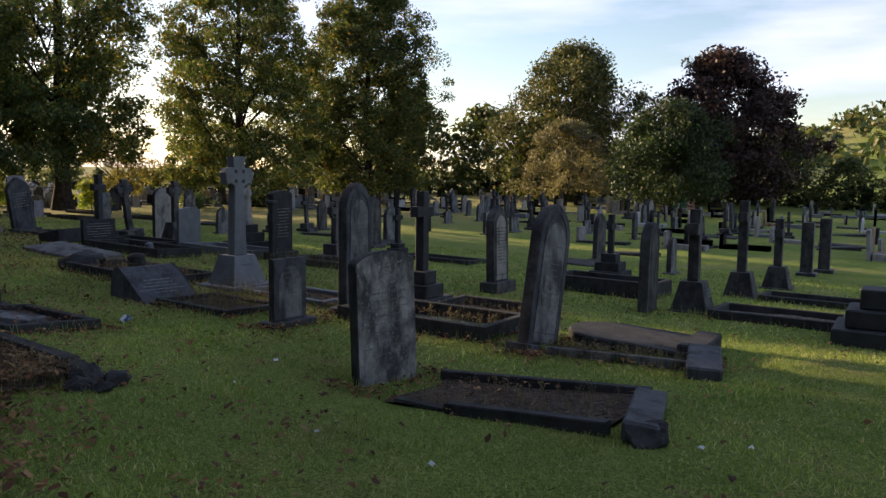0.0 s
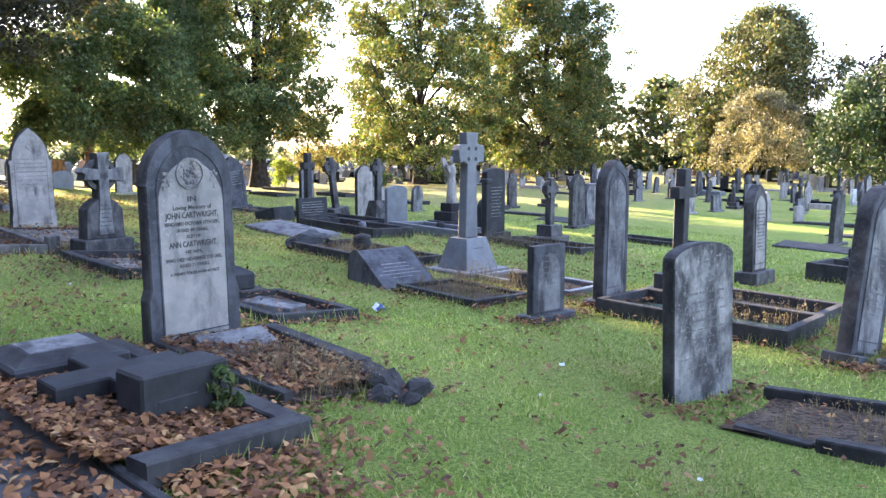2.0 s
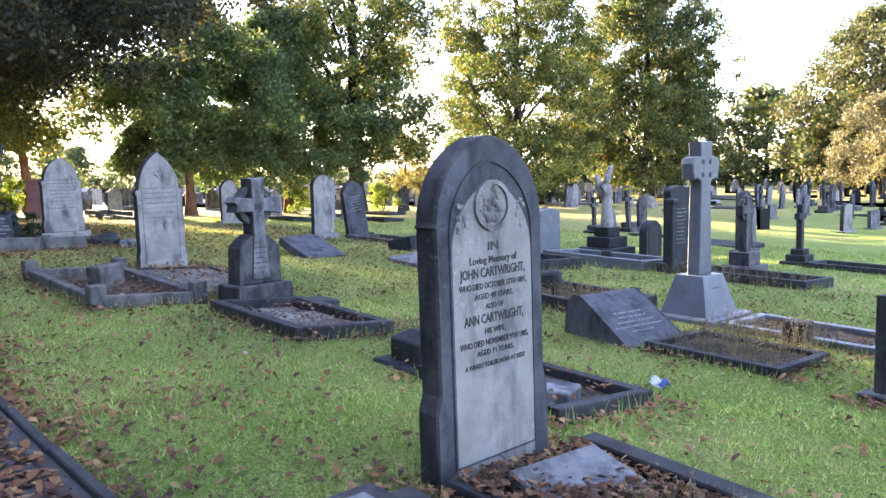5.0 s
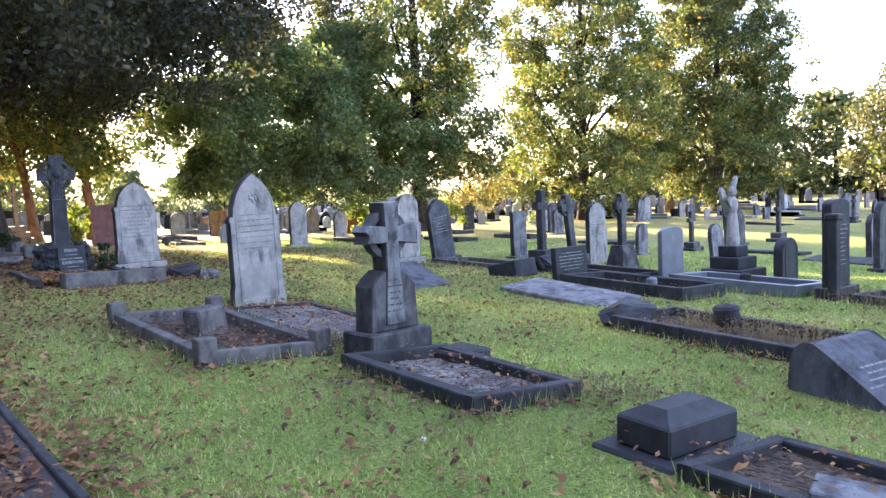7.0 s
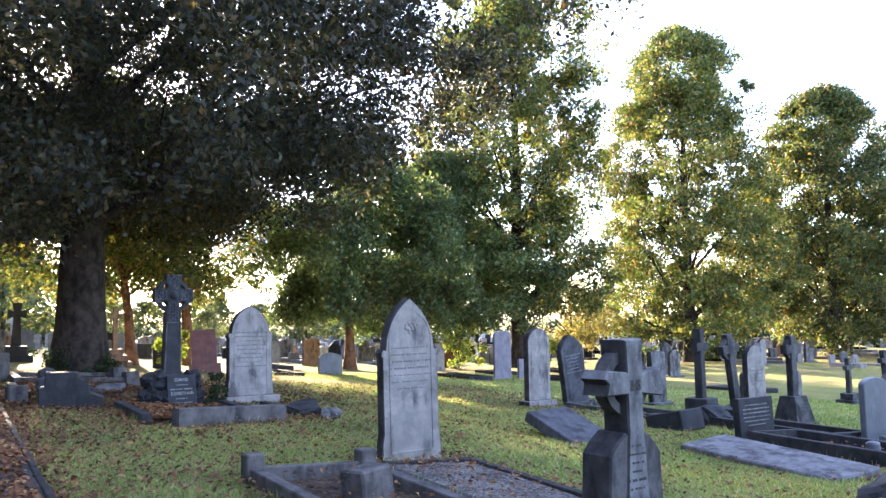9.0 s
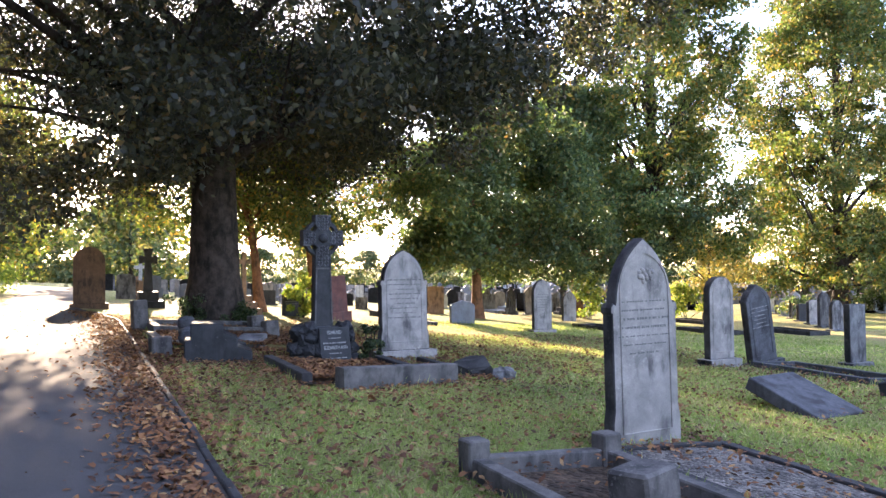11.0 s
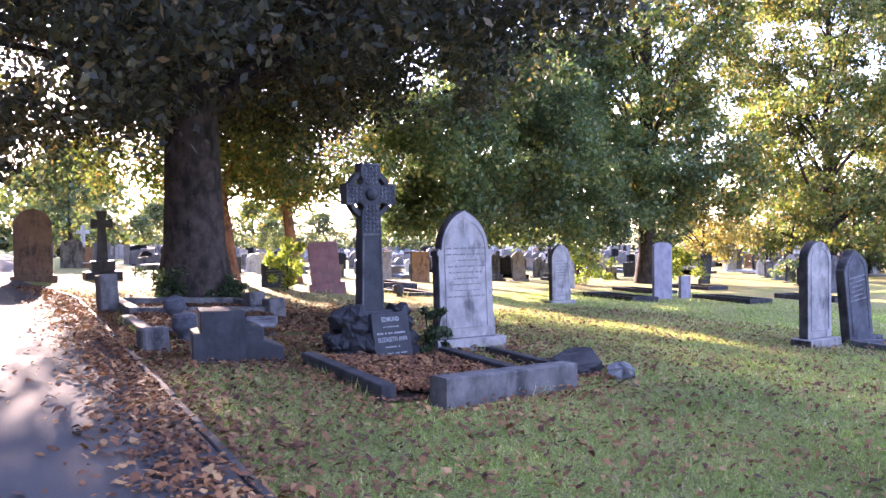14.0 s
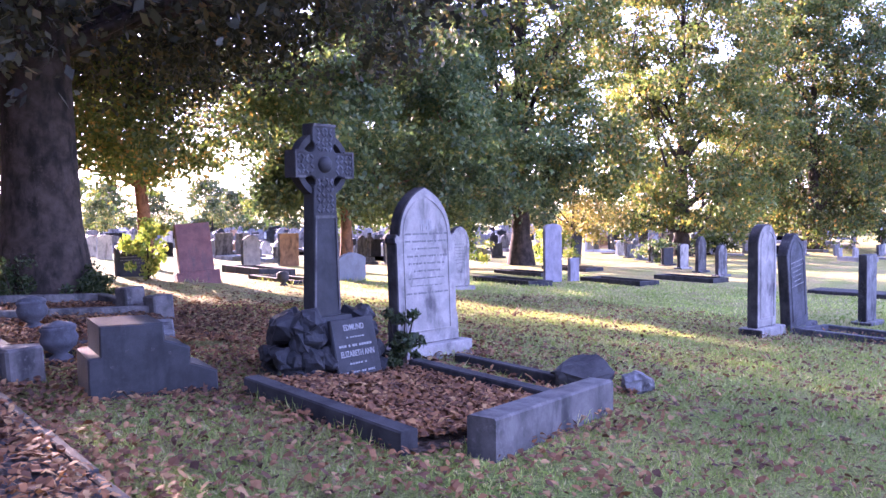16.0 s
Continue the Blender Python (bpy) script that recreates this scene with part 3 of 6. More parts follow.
# ---- trees ----
def tube(V, Fc, pts, radii, n=8):
    base = len(V)
    for k, (p, r) in enumerate(zip(pts, radii)):
        d = (pts[min(k + 1, len(pts) - 1)] - pts[max(k - 1, 0)]).normalized()
        s = d.cross(Vector((0.31, 0.95, 0.1))).normalized()
        u = d.cross(s)
        for j in range(n):
            a = 2 * math.pi * j / n
            V.append(tuple(p + (s * math.cos(a) + u * math.sin(a)) * r))
    for k in range(len(pts) - 1):
        for j in range(n):
            a, b = base + k * n + j, base + k * n + (j + 1) % n
            Fc.append((a, b, b + n, a + n))


def leaf_mesh(name, centres, radii, per, size, mat, parent, seed, droop=0.0, label=""):
    """A crown: many single leaves, gathered in clumps."""
    rg = np.random.default_rng(seed)
    n = len(centres)
    c = np.repeat(np.asarray(centres), per, axis=0)
    r = np.repeat(np.asarray(radii), per)
    d = rg.normal(size=(n * per, 3))
    d /= np.linalg.norm(d, axis=1)[:, None]
    p = c + d * (r * rg.random(n * per) ** 0.45)[:, None] * np.array([1, 1, 0.75])
    a = rg.normal(size=(n * per, 3))
    a[:, 2] -= droop
    a /= np.linalg.norm(a, axis=1)[:, None]
    b = np.cross(a, rg.normal(size=(n * per, 3)))
    b /= np.linalg.norm(b, axis=1)[:, None]
    s = size * rg.uniform(0.6, 1.25, n * per)[:, None]
    quad = np.stack([p - a * s * 0.6, p + b * s * 0.33 - a * s * 0.05, p + a * s * 0.6, p - b * s * 0.33 - a * s * 0.05], axis=1).reshape(-1, 3)
    me = bpy.data.meshes.new(name)
    m = n * per
    me.vertices.add(4 * m), me.loops.add(4 * m), me.polygons.add(m)
    me.vertices.foreach_set("co", quad.astype(np.float32).ravel())
    me.loops.foreach_set("vertex_index", np.arange(4 * m, dtype=np.int32))
    me.polygons.foreach_set("loop_start", np.arange(0, 4 * m, 4, dtype=np.int32))
    me.materials.append(mat)
    me.update()
    ob = new(name, me)
    ob.parent = parent
    if label:
        ob["label"] = label
    return ob


def tree(name, x, y, height, spread, trunk, crown_from, leaf_mat, label, seed, clumps=260, per=90, leaf=0.2, bark=None, lean=(0, 0), shape=0.8, limbs=14, droop=0.15, clump=0.9, stems=1, group="", reach=None, low=None, flared=0.5, holes=-0.22, lobes=0.62):
    """A broadleaf tree: flared trunk, curved limbs and a ragged crown. reach: how much farther the crown spreads towards an angle (degrees, factor)."""
    bark = bark or M_BARK
    rnd = random.Random(seed)
    ob = thing(name, pose(x, y, G(x, y) - 0.08), label, "tree", group)
    top = Vector((lean[0] * height * 0.8, lean[1] * height * 0.8, height * 0.86))
    V, Fc = [], []
    mids = []
    for s in range(stems):
        off = Vector((rnd.uniform(-1, 1), rnd.uniform(-1, 1), 0)) * (spread * 0.28 if stems > 1 else 0)
        pts, rad = [], []
        for k in range(15):
            f = k / 14
            wob = Vector((noise.noise(Vector((f * 3, seed, s))), noise.noise(Vector((seed, f * 3, s))), 0)) * 0.35 * f * (1 if stems == 1 else 1.5)
            pts.append(top * f + wob + off * f)
            flare = 1 + flared * math.exp(-f * height * 2.2)
            rad.append(trunk / 2 * flare * (1 - 0.88 * f ** 0.9) / (1 if stems == 1 else 1.6))
        tube(V, Fc, pts, rad, 14)
        mids.append(pts)
    mesh_object("trunk", V, Fc, bark, ob, True)
    # clumps of leaves
    ch = height - crown_from
    cen, rr = [], []
    tries = 0
    while len(cen) < clumps and tries < clumps * 30:
        tries += 1
        f = rnd.random()
        prof = (math.sin(math.pi * min(1, (f * 0.93 + 0.07) ** shape)) ** 0.45)
        az = rnd.uniform(0, 2 * math.pi)
        lobe = 0.82 + lobes * noise.noise(Vector((math.cos(az) * 1.9, math.sin(az) * 1.9, f * 4.5 + seed * 1.7)))
        R = spread * prof * lobe
        if reach:
            R *= 1 + (reach[1] - 1) * max(0.0, math.cos(az - radians(reach[0])))
        rad = R * rnd.random() ** 0.42
        z = crown_from + ch * f
        if noise.noise(Vector((rad * math.cos(az) * 0.45, rad * math.sin(az) * 0.45, z * 0.5 + seed))) < holes:
            continue
        ax = top * (z / (height * 0.86))
        z -= droop * rad * 0.6
        if low:
            z -= low[1] * max(0.0, math.cos(az - radians(low[0]))) * (1 - f) ** 2 * min(1.0, rad / 4)
        cen.append((ax.x + rad * math.cos(az), ax.y + rad * math.sin(az), z))
        rr.append(clump * rnd.uniform(0.5, 1.45))
    for k in range(limbs):
        BV, BF = [], []
        tgt = Vector(cen[rnd.randrange(len(cen))])
        pts0 = mids[k % stems]
        low = min(0.5, max(0.12, (crown_from + 0.6) / height))
        f0 = max(low, min(0.85, (tgt.z - (tgt.xy - pts0[7].xy).length * 0.6) / height))
        p0 = pts0[int(f0 * 14)]
        m1 = p0.lerp(tgt, 0.5) + Vector((rnd.uniform(-0.4, 0.4), rnd.uniform(-0.4, 0.4), 0.12 * (tgt - p0).length))
        P = [p0.lerp(m1, q / 4).lerp(m1.lerp(tgt, q / 4), q / 4) for q in range(5)]
        r0 = min(0.13, trunk * 0.17 * (1 - f0) + 0.015)
        tube(BV, BF, P, [r0 * (1 - 0.8 * q / 4) for q in range(5)], 6)
        for e in range(3):
            t2 = Vector(min((cen[rnd.randrange(len(cen))] for _ in range(14)), key=lambda c: (Vector(c) - tgt).length))
            s0 = P[1 + e]
            P2 = [s0.lerp(t2, q / 3) + Vector((0, 0, 0.1 * math.sin(q))) for q in range(4)]
            tube(BV, BF, P2, [r0 * 0.4 * (1 - 0.8 * q / 3) for q in range(4)], 5)
        mesh_object("limb", BV, BF, bark, ob, True)
    leaf_mesh("crown", cen, rr, per, leaf, leaf_mat, ob, seed, droop)
    return ob


tree("beech_tree", -29.3, 3.9, 20, 13.5, 1.22, 4.2, M_LF_BEECH, "huge dark copper beech with thick trunk beside the path", 3, 3600, 140, 0.128, shape=0.9, limbs=40, droop=0.05, clump=0.85, holes=-0.14, lobes=0.6, reach=(250, 1.1), low=(280, 2.0), flared=0.3)
tree("leaning_tree", -36.9, 6.7, 9.8, 4.6, 0.36, 2.9, M_LF_LIME, "slender leaning tree with reddish bark", 5, 340, 130, 0.13, M_BARKR, (-0.06, -0.10), group="row of slender trees")
tree("leaning_tree", -37.9, 8.9, 9.6, 4.6, 0.44, 2.7, M_LF_LIME, "slender tree with reddish bark and yellowing leaves", 6, 340, 130, 0.13, M_BARKR, (0.0, -0.09), group="row of slender trees")
tree("holm_tree", -37.2, 15.1, 9.6, 4.0, 0.44, 2.4, M_LF_GREEN, "green spreading tree with slender leaning trunk", 7, 600, 130, 0.15, M_BARKR, (0.0, -0.03), droop=0.2, shape=0.6, clump=0.62, holes=-0.12, group="row of slender trees", reach=(90, 1.5))
tree("holm_tree", -38.8, 21.0, 9.8, 5.4, 0.50, 2.2, M_LF_GREEN, "green spreading tree with slender leaning trunk", 8, 660, 130, 0.155, M_BARKR, (0.0, -0.05), droop=0.22, shape=0.6, clump=0.62, holes=-0.12, group="row of slender trees")
tree("lime_tree", -38.3, 24.8, 22, 6.0, 0.85, 3.2, M_LF_LIME, "tall lime tree with thinning yellow-green leaves", 9, 960, 120, 0.175, clump=0.72, holes=-0.15, lobes=0.65, limbs=34, shape=0.8, group="tall limes")
tree("lime_tree", -38.2, 37.4, 19.5, 6.8, 0.8, 1.6, M_LF_LIME, "tall lime tree with dense yellowing crown", 10, 1020, 125, 0.18, clump=0.75, holes=-0.16, lobes=0.6, limbs=30, shape=0.66, group="tall limes")
tree("lime_tree", -36.0, 48.6, 17.0, 7.0, 0.85, 1.4, M_LF_LIME2, "tall lime tree with darker green crown", 11, 1020, 125, 0.19, clump=0.78, holes=-0.17, lobes=0.6, limbs=26, shape=0.66, group="tall limes")
tree("maple_tree", -38.0, 28.0, 5.0, 2.2, 0.2, 1.2, M_LF_YEL, "small yellow autumn maple", 12, 110, 80, 0.12, clump=0.5, limbs=8)
tree("oak_tree", -29.7, 75.4, 15.4, 9.8, 0.95, 2.0, M_LF_OAK, "broad oak with yellowing crown", 13, 480, 100, 0.3, limbs=14, clump=1.4, shape=0.6)
tree("apple_tree", -25.4, 62.9, 7.2, 4.8, 0.35, 1.4, M_LF_OLIVE, "low round tree with tan autumn leaves", 14, 160, 90, 0.2, limbs=12, clump=0.8, stems=3, shape=0.6)
tree("holly_tree", -14.9, 57.0, 7.9, 5.0, 0.34, 1.5, M_LF_DARK, "round bushy green tree on several stems", 15, 300, 100, 0.22, limbs=10, clump=1.0, stems=4, shape=0.6)
tree("copper_tree", -15.5, 75.4, 14.0, 8.3, 0.9, 1.8, M_LF_PURPLE, "dark purple-leaved tree at the lawn's far side", 16, 420, 100, 0.34, limbs=12, clump=1.25, shape=0.6)
tree("sycamore_tree", -57.0, -3.6, 11, 5.6, 0.4, 1.3, M_LF_LIME, "bright leafy sycamore beyond the bend of the path", 19, 380, 90, 0.18, limbs=18, shape=0.62)
tree("sycamore_tree", -46.0, -4.6, 13, 6.2, 0.5, 1.6, M_LF_LIME, "leafy sycamore across the path", 17, 480, 90, 0.18, limbs=24, shape=0.66)
far_tree = tree("far_tree", -52.0, 78.0, 12, 6.6, 0.6, 0.6, M_LF_FAR, "green tree on the cemetery's edge, some added unseen for shade", 18, 200, 23, 0.62, clump=1.3, limbs=5, shape=0.55, group="far trees")
rt = random.Random(4)
# the seven from (-40, -17) to (15, -13) are unseen, added to block skylight
for fx, fy, s in ((-44, 84, 1.0), (-37, 92, 1.05), (-32, 74, 0.75), (-18, 84, 0.7), (-12, 88, 0.75), (-5, 84, 0.45), (0, 82, 0.42), (5, 82, 0.48), (11, 80, 0.42), (16, 78, 0.4), (22, 74, 0.45), (28, 68, 0.45), (-64, 76, 0.6), (-78, 70, 0.5), (-92, 60, 0.42), (-104, 46, 0.5), (-108, 32, 0.48), (-110, 18, 0.55), (-106, 5, 0.75), (-84, -16, 0.7), (-66, -15, 0.65), (-74, 88, 0.8), (-90, 82, 0.6), (34, 52, 0.6), (-125, -20, 1.1), (-136, -6, 1.15), (-145, 10, 0.95), (-138, 24, 0.75), (-145, 40, 0.75), (-132, 56, 0.7), (-118, -34, 1.0), (-60, -22, 1.0), (-40, -17, 1.3), (-30, -15, 1.2), (-21, -16, 1.35), (-12, -15, 1.25), (-3, -16, 1.35), (6, -15, 1.3), (15, -13, 1.3), (-92, 26, 0.3), (-86, 12, 0.33), (-98, 40, 0.34), (-73, 5.5, 0.62), (-112, -14, 0.85), (-110, -8, 0.8), (-113, -2, 0.85), (-112, 11, 0.75), (-110, 24, 0.52), (-112, 39, 0.5), (-109, 53, 0.5)):
    m = pose(fx, fy, G(fx, fy) - 0.1, 0, 0, rt.uniform(0, 360)) @ Matrix.Diagonal((s * 1.15, s * 1.15, s * rt.uniform(0.85, 1.1), 1))
    copy_thing(far_tree, m)


# ---- graves beside the walk ----
def lump(name, x, y, size, mat, label, seed, parent=None, z=None, category="stone"):
    """A broken, weathered boulder."""
    bm = bmesh.new()
    rg = random.Random(int(seed * 10) + 5)
    for k in range(26):
        p = Vector((rg.gauss(0, 1), rg.gauss(0, 1), rg.gauss(0, 1))).normalized() * rg.uniform(0.85, 1.2)
        bm.verts.new(p)
    r = bmesh.ops.convex_hull(bm, input=bm.verts)
    bmesh.ops.delete(bm, geom=[g for g in r["geom_interior"] if isinstance(g, bmesh.types.BMVert)], context="VERTS")
    bmesh.ops.subdivide_edges(bm, edges=bm.edges, cuts=2, use_grid_fill=True)
    for v in bm.verts:
        d = 1 + 0.16 * noise.noise(v.co * 2.4 + Vector((seed, 0, 0))) + 0.08 * noise.noise(v.co * 6 + Vector((seed, 3, 0)))
        v.co = Vector((v.co.x * size[0], v.co.y * size[1], v.co.z * size[2])) * d
    ob = part(name, bm, mat, parent)
    if parent is None:
        ob.matrix_world = pose(x, y, (G(x, y) if z is None else z) + size[2] * 0.45)
        tagged(ob, label, category)
    else:
        ob.data.transform(Matrix.Translation((x, y, z)))
    return ob


def lathe(name, prof, mat, parent, n=20):
    V, Fc = [], []
    for r, z in prof:
        V += [(r * math.cos(2 * math.pi * k / n), r * math.sin(2 * math.pi * k / n), z) for k in range(n)]
    for i in range(len(prof) - 1):
        for k in range(n):
            a, b = i * n + k, i * n + (k + 1) % n
            Fc.append((a, b, b + n, a + n))
    Fc.append(tuple(range(n))[::-1])
    Fc.append(tuple((len(prof) - 1) * n + k for k in range(n)))
    return mesh_object(name, V, Fc, mat, parent, True)


def urn(x, y, h, mat, label, dz=0.0):
    ob = thing("stone_urn", pose(x, y, G(x, y) + dz, 3, -2, 20), label, "urn", "stone urns")
    s = h / 0.36
    lathe("bowl", [(0.11 * s, -0.03), (0.11 * s, 0.03 * s), (0.06 * s, 0.07 * s), (0.15 * s, 0.14 * s), (0.175 * s, 0.22 * s), (0.15 * s, 0.28 * s), (0.165 * s, 0.31 * s), (0.16 * s, 0.34 * s)], mat, ob)
    lathe("lid", [(0.15 * s, 0.335 * s), (0.13 * s, 0.36 * s), (0.05 * s, 0.38 * s), (0.03 * s, 0.39 * s)], mat, ob)
    return ob


def slab(name, x0, x1, y0, y1, h, mat, label, tip=(0, 0, 0), bev=0.02, dz=0.0, category="grave slab"):
    ob = thing(name, pose((x0 + x1) / 2, (y0 + y1) / 2, G((x0 + x1) / 2, (y0 + y1) / 2) + dz, *tip), label, category)
    bm = bmesh.new()
    box(bm, -(x1 - x0) / 2, (x1 - x0) / 2, -(y1 - y0) / 2, (y1 - y0) / 2, -0.06, h, bev)
    part("slab", bm, mat, ob)
    return ob


# squat lichened stone and its broken kerb
headstone("headstone", -4.33, 6.16, 0.78, 1.36, 0.12, "segment", M_LICHEN, "squat lichened sandstone headstone with curved top", yaw=-12, side=-1, back=2, panel=False, writing=M_CUT, rows=9, sink=0.06)
sk = thing("grave_kerb", Matrix(), "broken dark kerb sunk round a leafy plot", "grave kerb", "grave kerbs")
for p, q, w_, h_ in (((-3.15, 5.36), (-1.75, 5.26), 0.10, 0.11), ((-3.75, 5.52), (-3.2, 5.42), 0.09, 0.05), ((-3.95, 6.62), (-1.85, 6.72), 0.09, 0.10)):
    bm = bmesh.new()
    beam(bm, p, q, w_, h_)
    part("kerb_rail", bm, M_KERB, sk)
vs, fs = [], []
for i in range(13):
    for j in range(13):
        x, y = -3.85 + 2.05 * i / 12, 5.42 + 1.24 * j / 12
        vs.append((x, y, rough_ground(x, y) + 0.034 + 0.02 * noise.noise(Vector((x * 3, y * 3, 5)))))
        if i and j:
            fs.append(((i - 1) * 13 + j - 1, i * 13 + j - 1, i * 13 + j, (i - 1) * 13 + j))
mesh_object("infill", vs, fs, M_SOIL, sk, True, "sunken soil strewn with leaves and weeds")
kb = thing("fallen_kerbstone", pose(-1.62, 5.72, G(-1.62, 5.72) + 0.02, -4, 6, 12), "heavy kerbstone heaved up on a broken plot", "kerbstone")
bm = bmesh.new()
box(bm, -0.13, 0.13, -0.62, 0.62, -0.02, 0.14, 0.022)
for v in bm.verts:
    v.co += Vector((noise.noise(v.co * 4), noise.noise(v.co * 4 + Vector((5, 0, 0))), noise.noise(v.co * 4 + Vector((0, 5, 0))))) * 0.02
part("block", bm, M_GREYB, kb)
lump("broken_stone", -1.45, 5.2, (0.14, 0.16, 0.13), M_KERB, "crumbling lump of dark stone below a kerbstone", 6.0)
lump("broken_stone", -1.62, 5.55, (0.14, 0.2, 0.10), M_KERB, "crumbling lump of dark stone below a kerbstone", 8.0)
headstone("headstone", -3.72, 8.43, 0.70, 1.80, 0.15, "gothic", M_GREYB, "tall pointed headstone leaning hard to one side", yaw=-8, side=13, back=1, writing=M_CUT, rows=12, plinth=0.08, face=M_GREY)
# ledger with an arched head beside it
ld = thing("ledger_stone", pose(-2.75, 9.25, G(-2.75, 9.25) + 0.02, 0, 3, 0), "low dark ledger with arched head and pierced border", "ledger stone")
bm = bmesh.new()
prism(bm, [(y, z) for y, z in outline("round", 1.1, 1.7)], 0.0, 0.12, 0.02)
bmesh.ops.transform(bm, matrix=Matrix(((0, 0, -1, 0.85), (0, 1, 0, 0), (1, 0, 0, 0), (0, 0, 0, 1))), verts=bm.verts)
part("ledger", bm, M_KERB, ld)
bm = bmesh.new()
box(bm, 0.60, 0.90, -0.50, 0.50, -0.05, 0.2, 0.02)
part("foot_block", bm, M_KERB, ld)
slab("fallen_stone", -1.9, -1.55, 7.75, 8.7, 0.11, M_GREYB, "flat slab of stone tipped on a plot", (3, 2, 12), dz=0.05)
kerb_set(-3.5, -1.75, 8.15, 8.5, M_GREY, "thin pale rail edging a bare plot", w=0.06, h=0.10, sides="l", fill=M_SOIL)

headstone("headstone", -6.83, 7.5, 0.56, 0.92, 0.10, "flat", M_GREYB, "small square-topped headstone on a low plinth", yaw=-6, plinth=0.12, face=M_GREY, writing=M_CUT, rows=6, panel=False)
headstone("headstone", -6.80, 8.89, 0.60, 1.93, 0.15, "gothic", M_GREYB, "tall narrow pointed headstone beside a green-filled plot", plinth=0.16, writing=M_CUT, rows=9, face=M_GREY)
kerb_set(-6.6, -4.4, 8.35, 9.5, M_KERB, "dark kerb round a plot of green glass chips", h=0.2, fill=M_GLASSCHIP)
cross_grave("stone_cross", -6.45, 10.14, 1.84, 0.24, 0.16, 0.15, M_DARK, "plain dark stone cross on stepped base", ((0.75, 0.7, 0.20), (0.52, 0.5, 0.2), (0.34, 0.34, 0.2)), drop=0.32)
kerb_set(-6.0, -4.5, 9.75, 10.7, M_KERB, "low dark kerb with weeds", h=0.16, fill=M_SOIL)
headstone("headstone", -6.26, 12.4, 0.58, 1.62, 0.16, "ogee", M_GRIT, "gabled headstone with pale inscribed panel", plinth=0.26, writing=M_LETTER_HOLE, rows=12, back=2, side=1, face=M_PALE)

# desk stone
bk = thing("desk_stone", stand(-9.62, 7.65, -8), "dark sloping desk stone with scrolled sides and worn letters", "desk gravestone")
bm = bmesh.new()
pr = [(0.52, 0.0), (0.50, 0.05), (0.42, 0.09), (0.05, 0.34), (-0.10, 0.44), (-0.20, 0.50), (-0.29, 0.50), (-0.36, 0.45), (-0.40, 0.36), (-0.42, 0.2), (-0.44, -0.05), (0.52, -0.05)]
prism(bm, [(-a, b) for a, b in pr[::-1]][::-1], -0.45, 0.45, 0.015)
bmesh.ops.transform(bm, matrix=Matrix(((0, -1, 0, 0), (1, 0, 0, 0), (0, 0, 1, 0), (0, 0, 0, 1))), verts=bm.verts)
part("desk", bm, M_GREYB, bk)
bars(bk, M_PALELET, 0.0, 0.8, 0.20, 5, 0.07, random.Random(3), m=pose(0.16, 0, 0.265, 0, -56, 0) @ pose(0.002, 0, -0.10))
kerb_set(-9.0, -7.7, 7.25, 8.25, M_KERB, "pale-edged kerb round a weedy plot", h=0.10, fill=M_SOIL, w=0.09)
slab("kerb_post", -8.35, -8.1, 8.75, 9.0, 0.26, M_KERB, "small square stone post at a plot's corner", category="stone post")

# pierced granite cross
cx = thing("pierced_cross", stand(-9.69, 9.4, -2), "tall pale blue-grey granite cross with pierced head", "cross gravestone")
bm = bmesh.new()
box(bm, -0.46, 0.46, -0.50, 0.50, -0.08, 0.12, 0.015)
part("base_step", bm, M_BLUE, cx)
bm = bmesh.new()
frustum(bm, -0.32, 0.32, -0.36, 0.36, 0.12, 0.60, 0.13)
part("pedestal", bm, M_BLUE, cx)
bm = bmesh.new()
prism(bm, [(-0.145, 0.60), (0.145, 0.60), (0.105, 1.72), (0.11, 1.76), (0.20, 1.80), (0.27, 1.78), (0.30, 1.98), (0.27, 2.05), (0.12, 2.07), (0.14, 2.25), (-0.14, 2.25), (-0.12, 2.07), (-0.27, 2.05), (-0.30, 1.98), (-0.27, 1.78), (-0.20, 1.80), (-0.11, 1.76), (-0.105, 1.72)], -0.085, 0.085, 0.012)
part("cross", bm, M_BLUE, cx)
# head left uncut: flat black discs paint the dark of its four holes
for a in (45, 135, 225, 315):
    bm = bmesh.new()
    bmesh.ops.create_cone(bm, cap_ends=True, segments=12, radius1=0.032, radius2=0.032, depth=0.006, matrix=Matrix.Translation((0.087, 0.115 * math.cos(radians(a)), 1.92 + 0.115 * math.sin(radians(a)))) @ pose(0, 0, 0, 0, 90, 0))
    part("dark_hole_disc", bm, M_LETTER_HOLE, cx)
bars(cx, M_CUT, 0.245, 0.4, 0.45, 3, 0.07, random.Random(8), m=pose(0, 0, 0, 0, 0, 0))
kerb_set(-9.1, -7.5, 9.0, 9.9, M_BLUE, "low grey kerb round a dry plot", h=0.08, fill=M_SOIL)

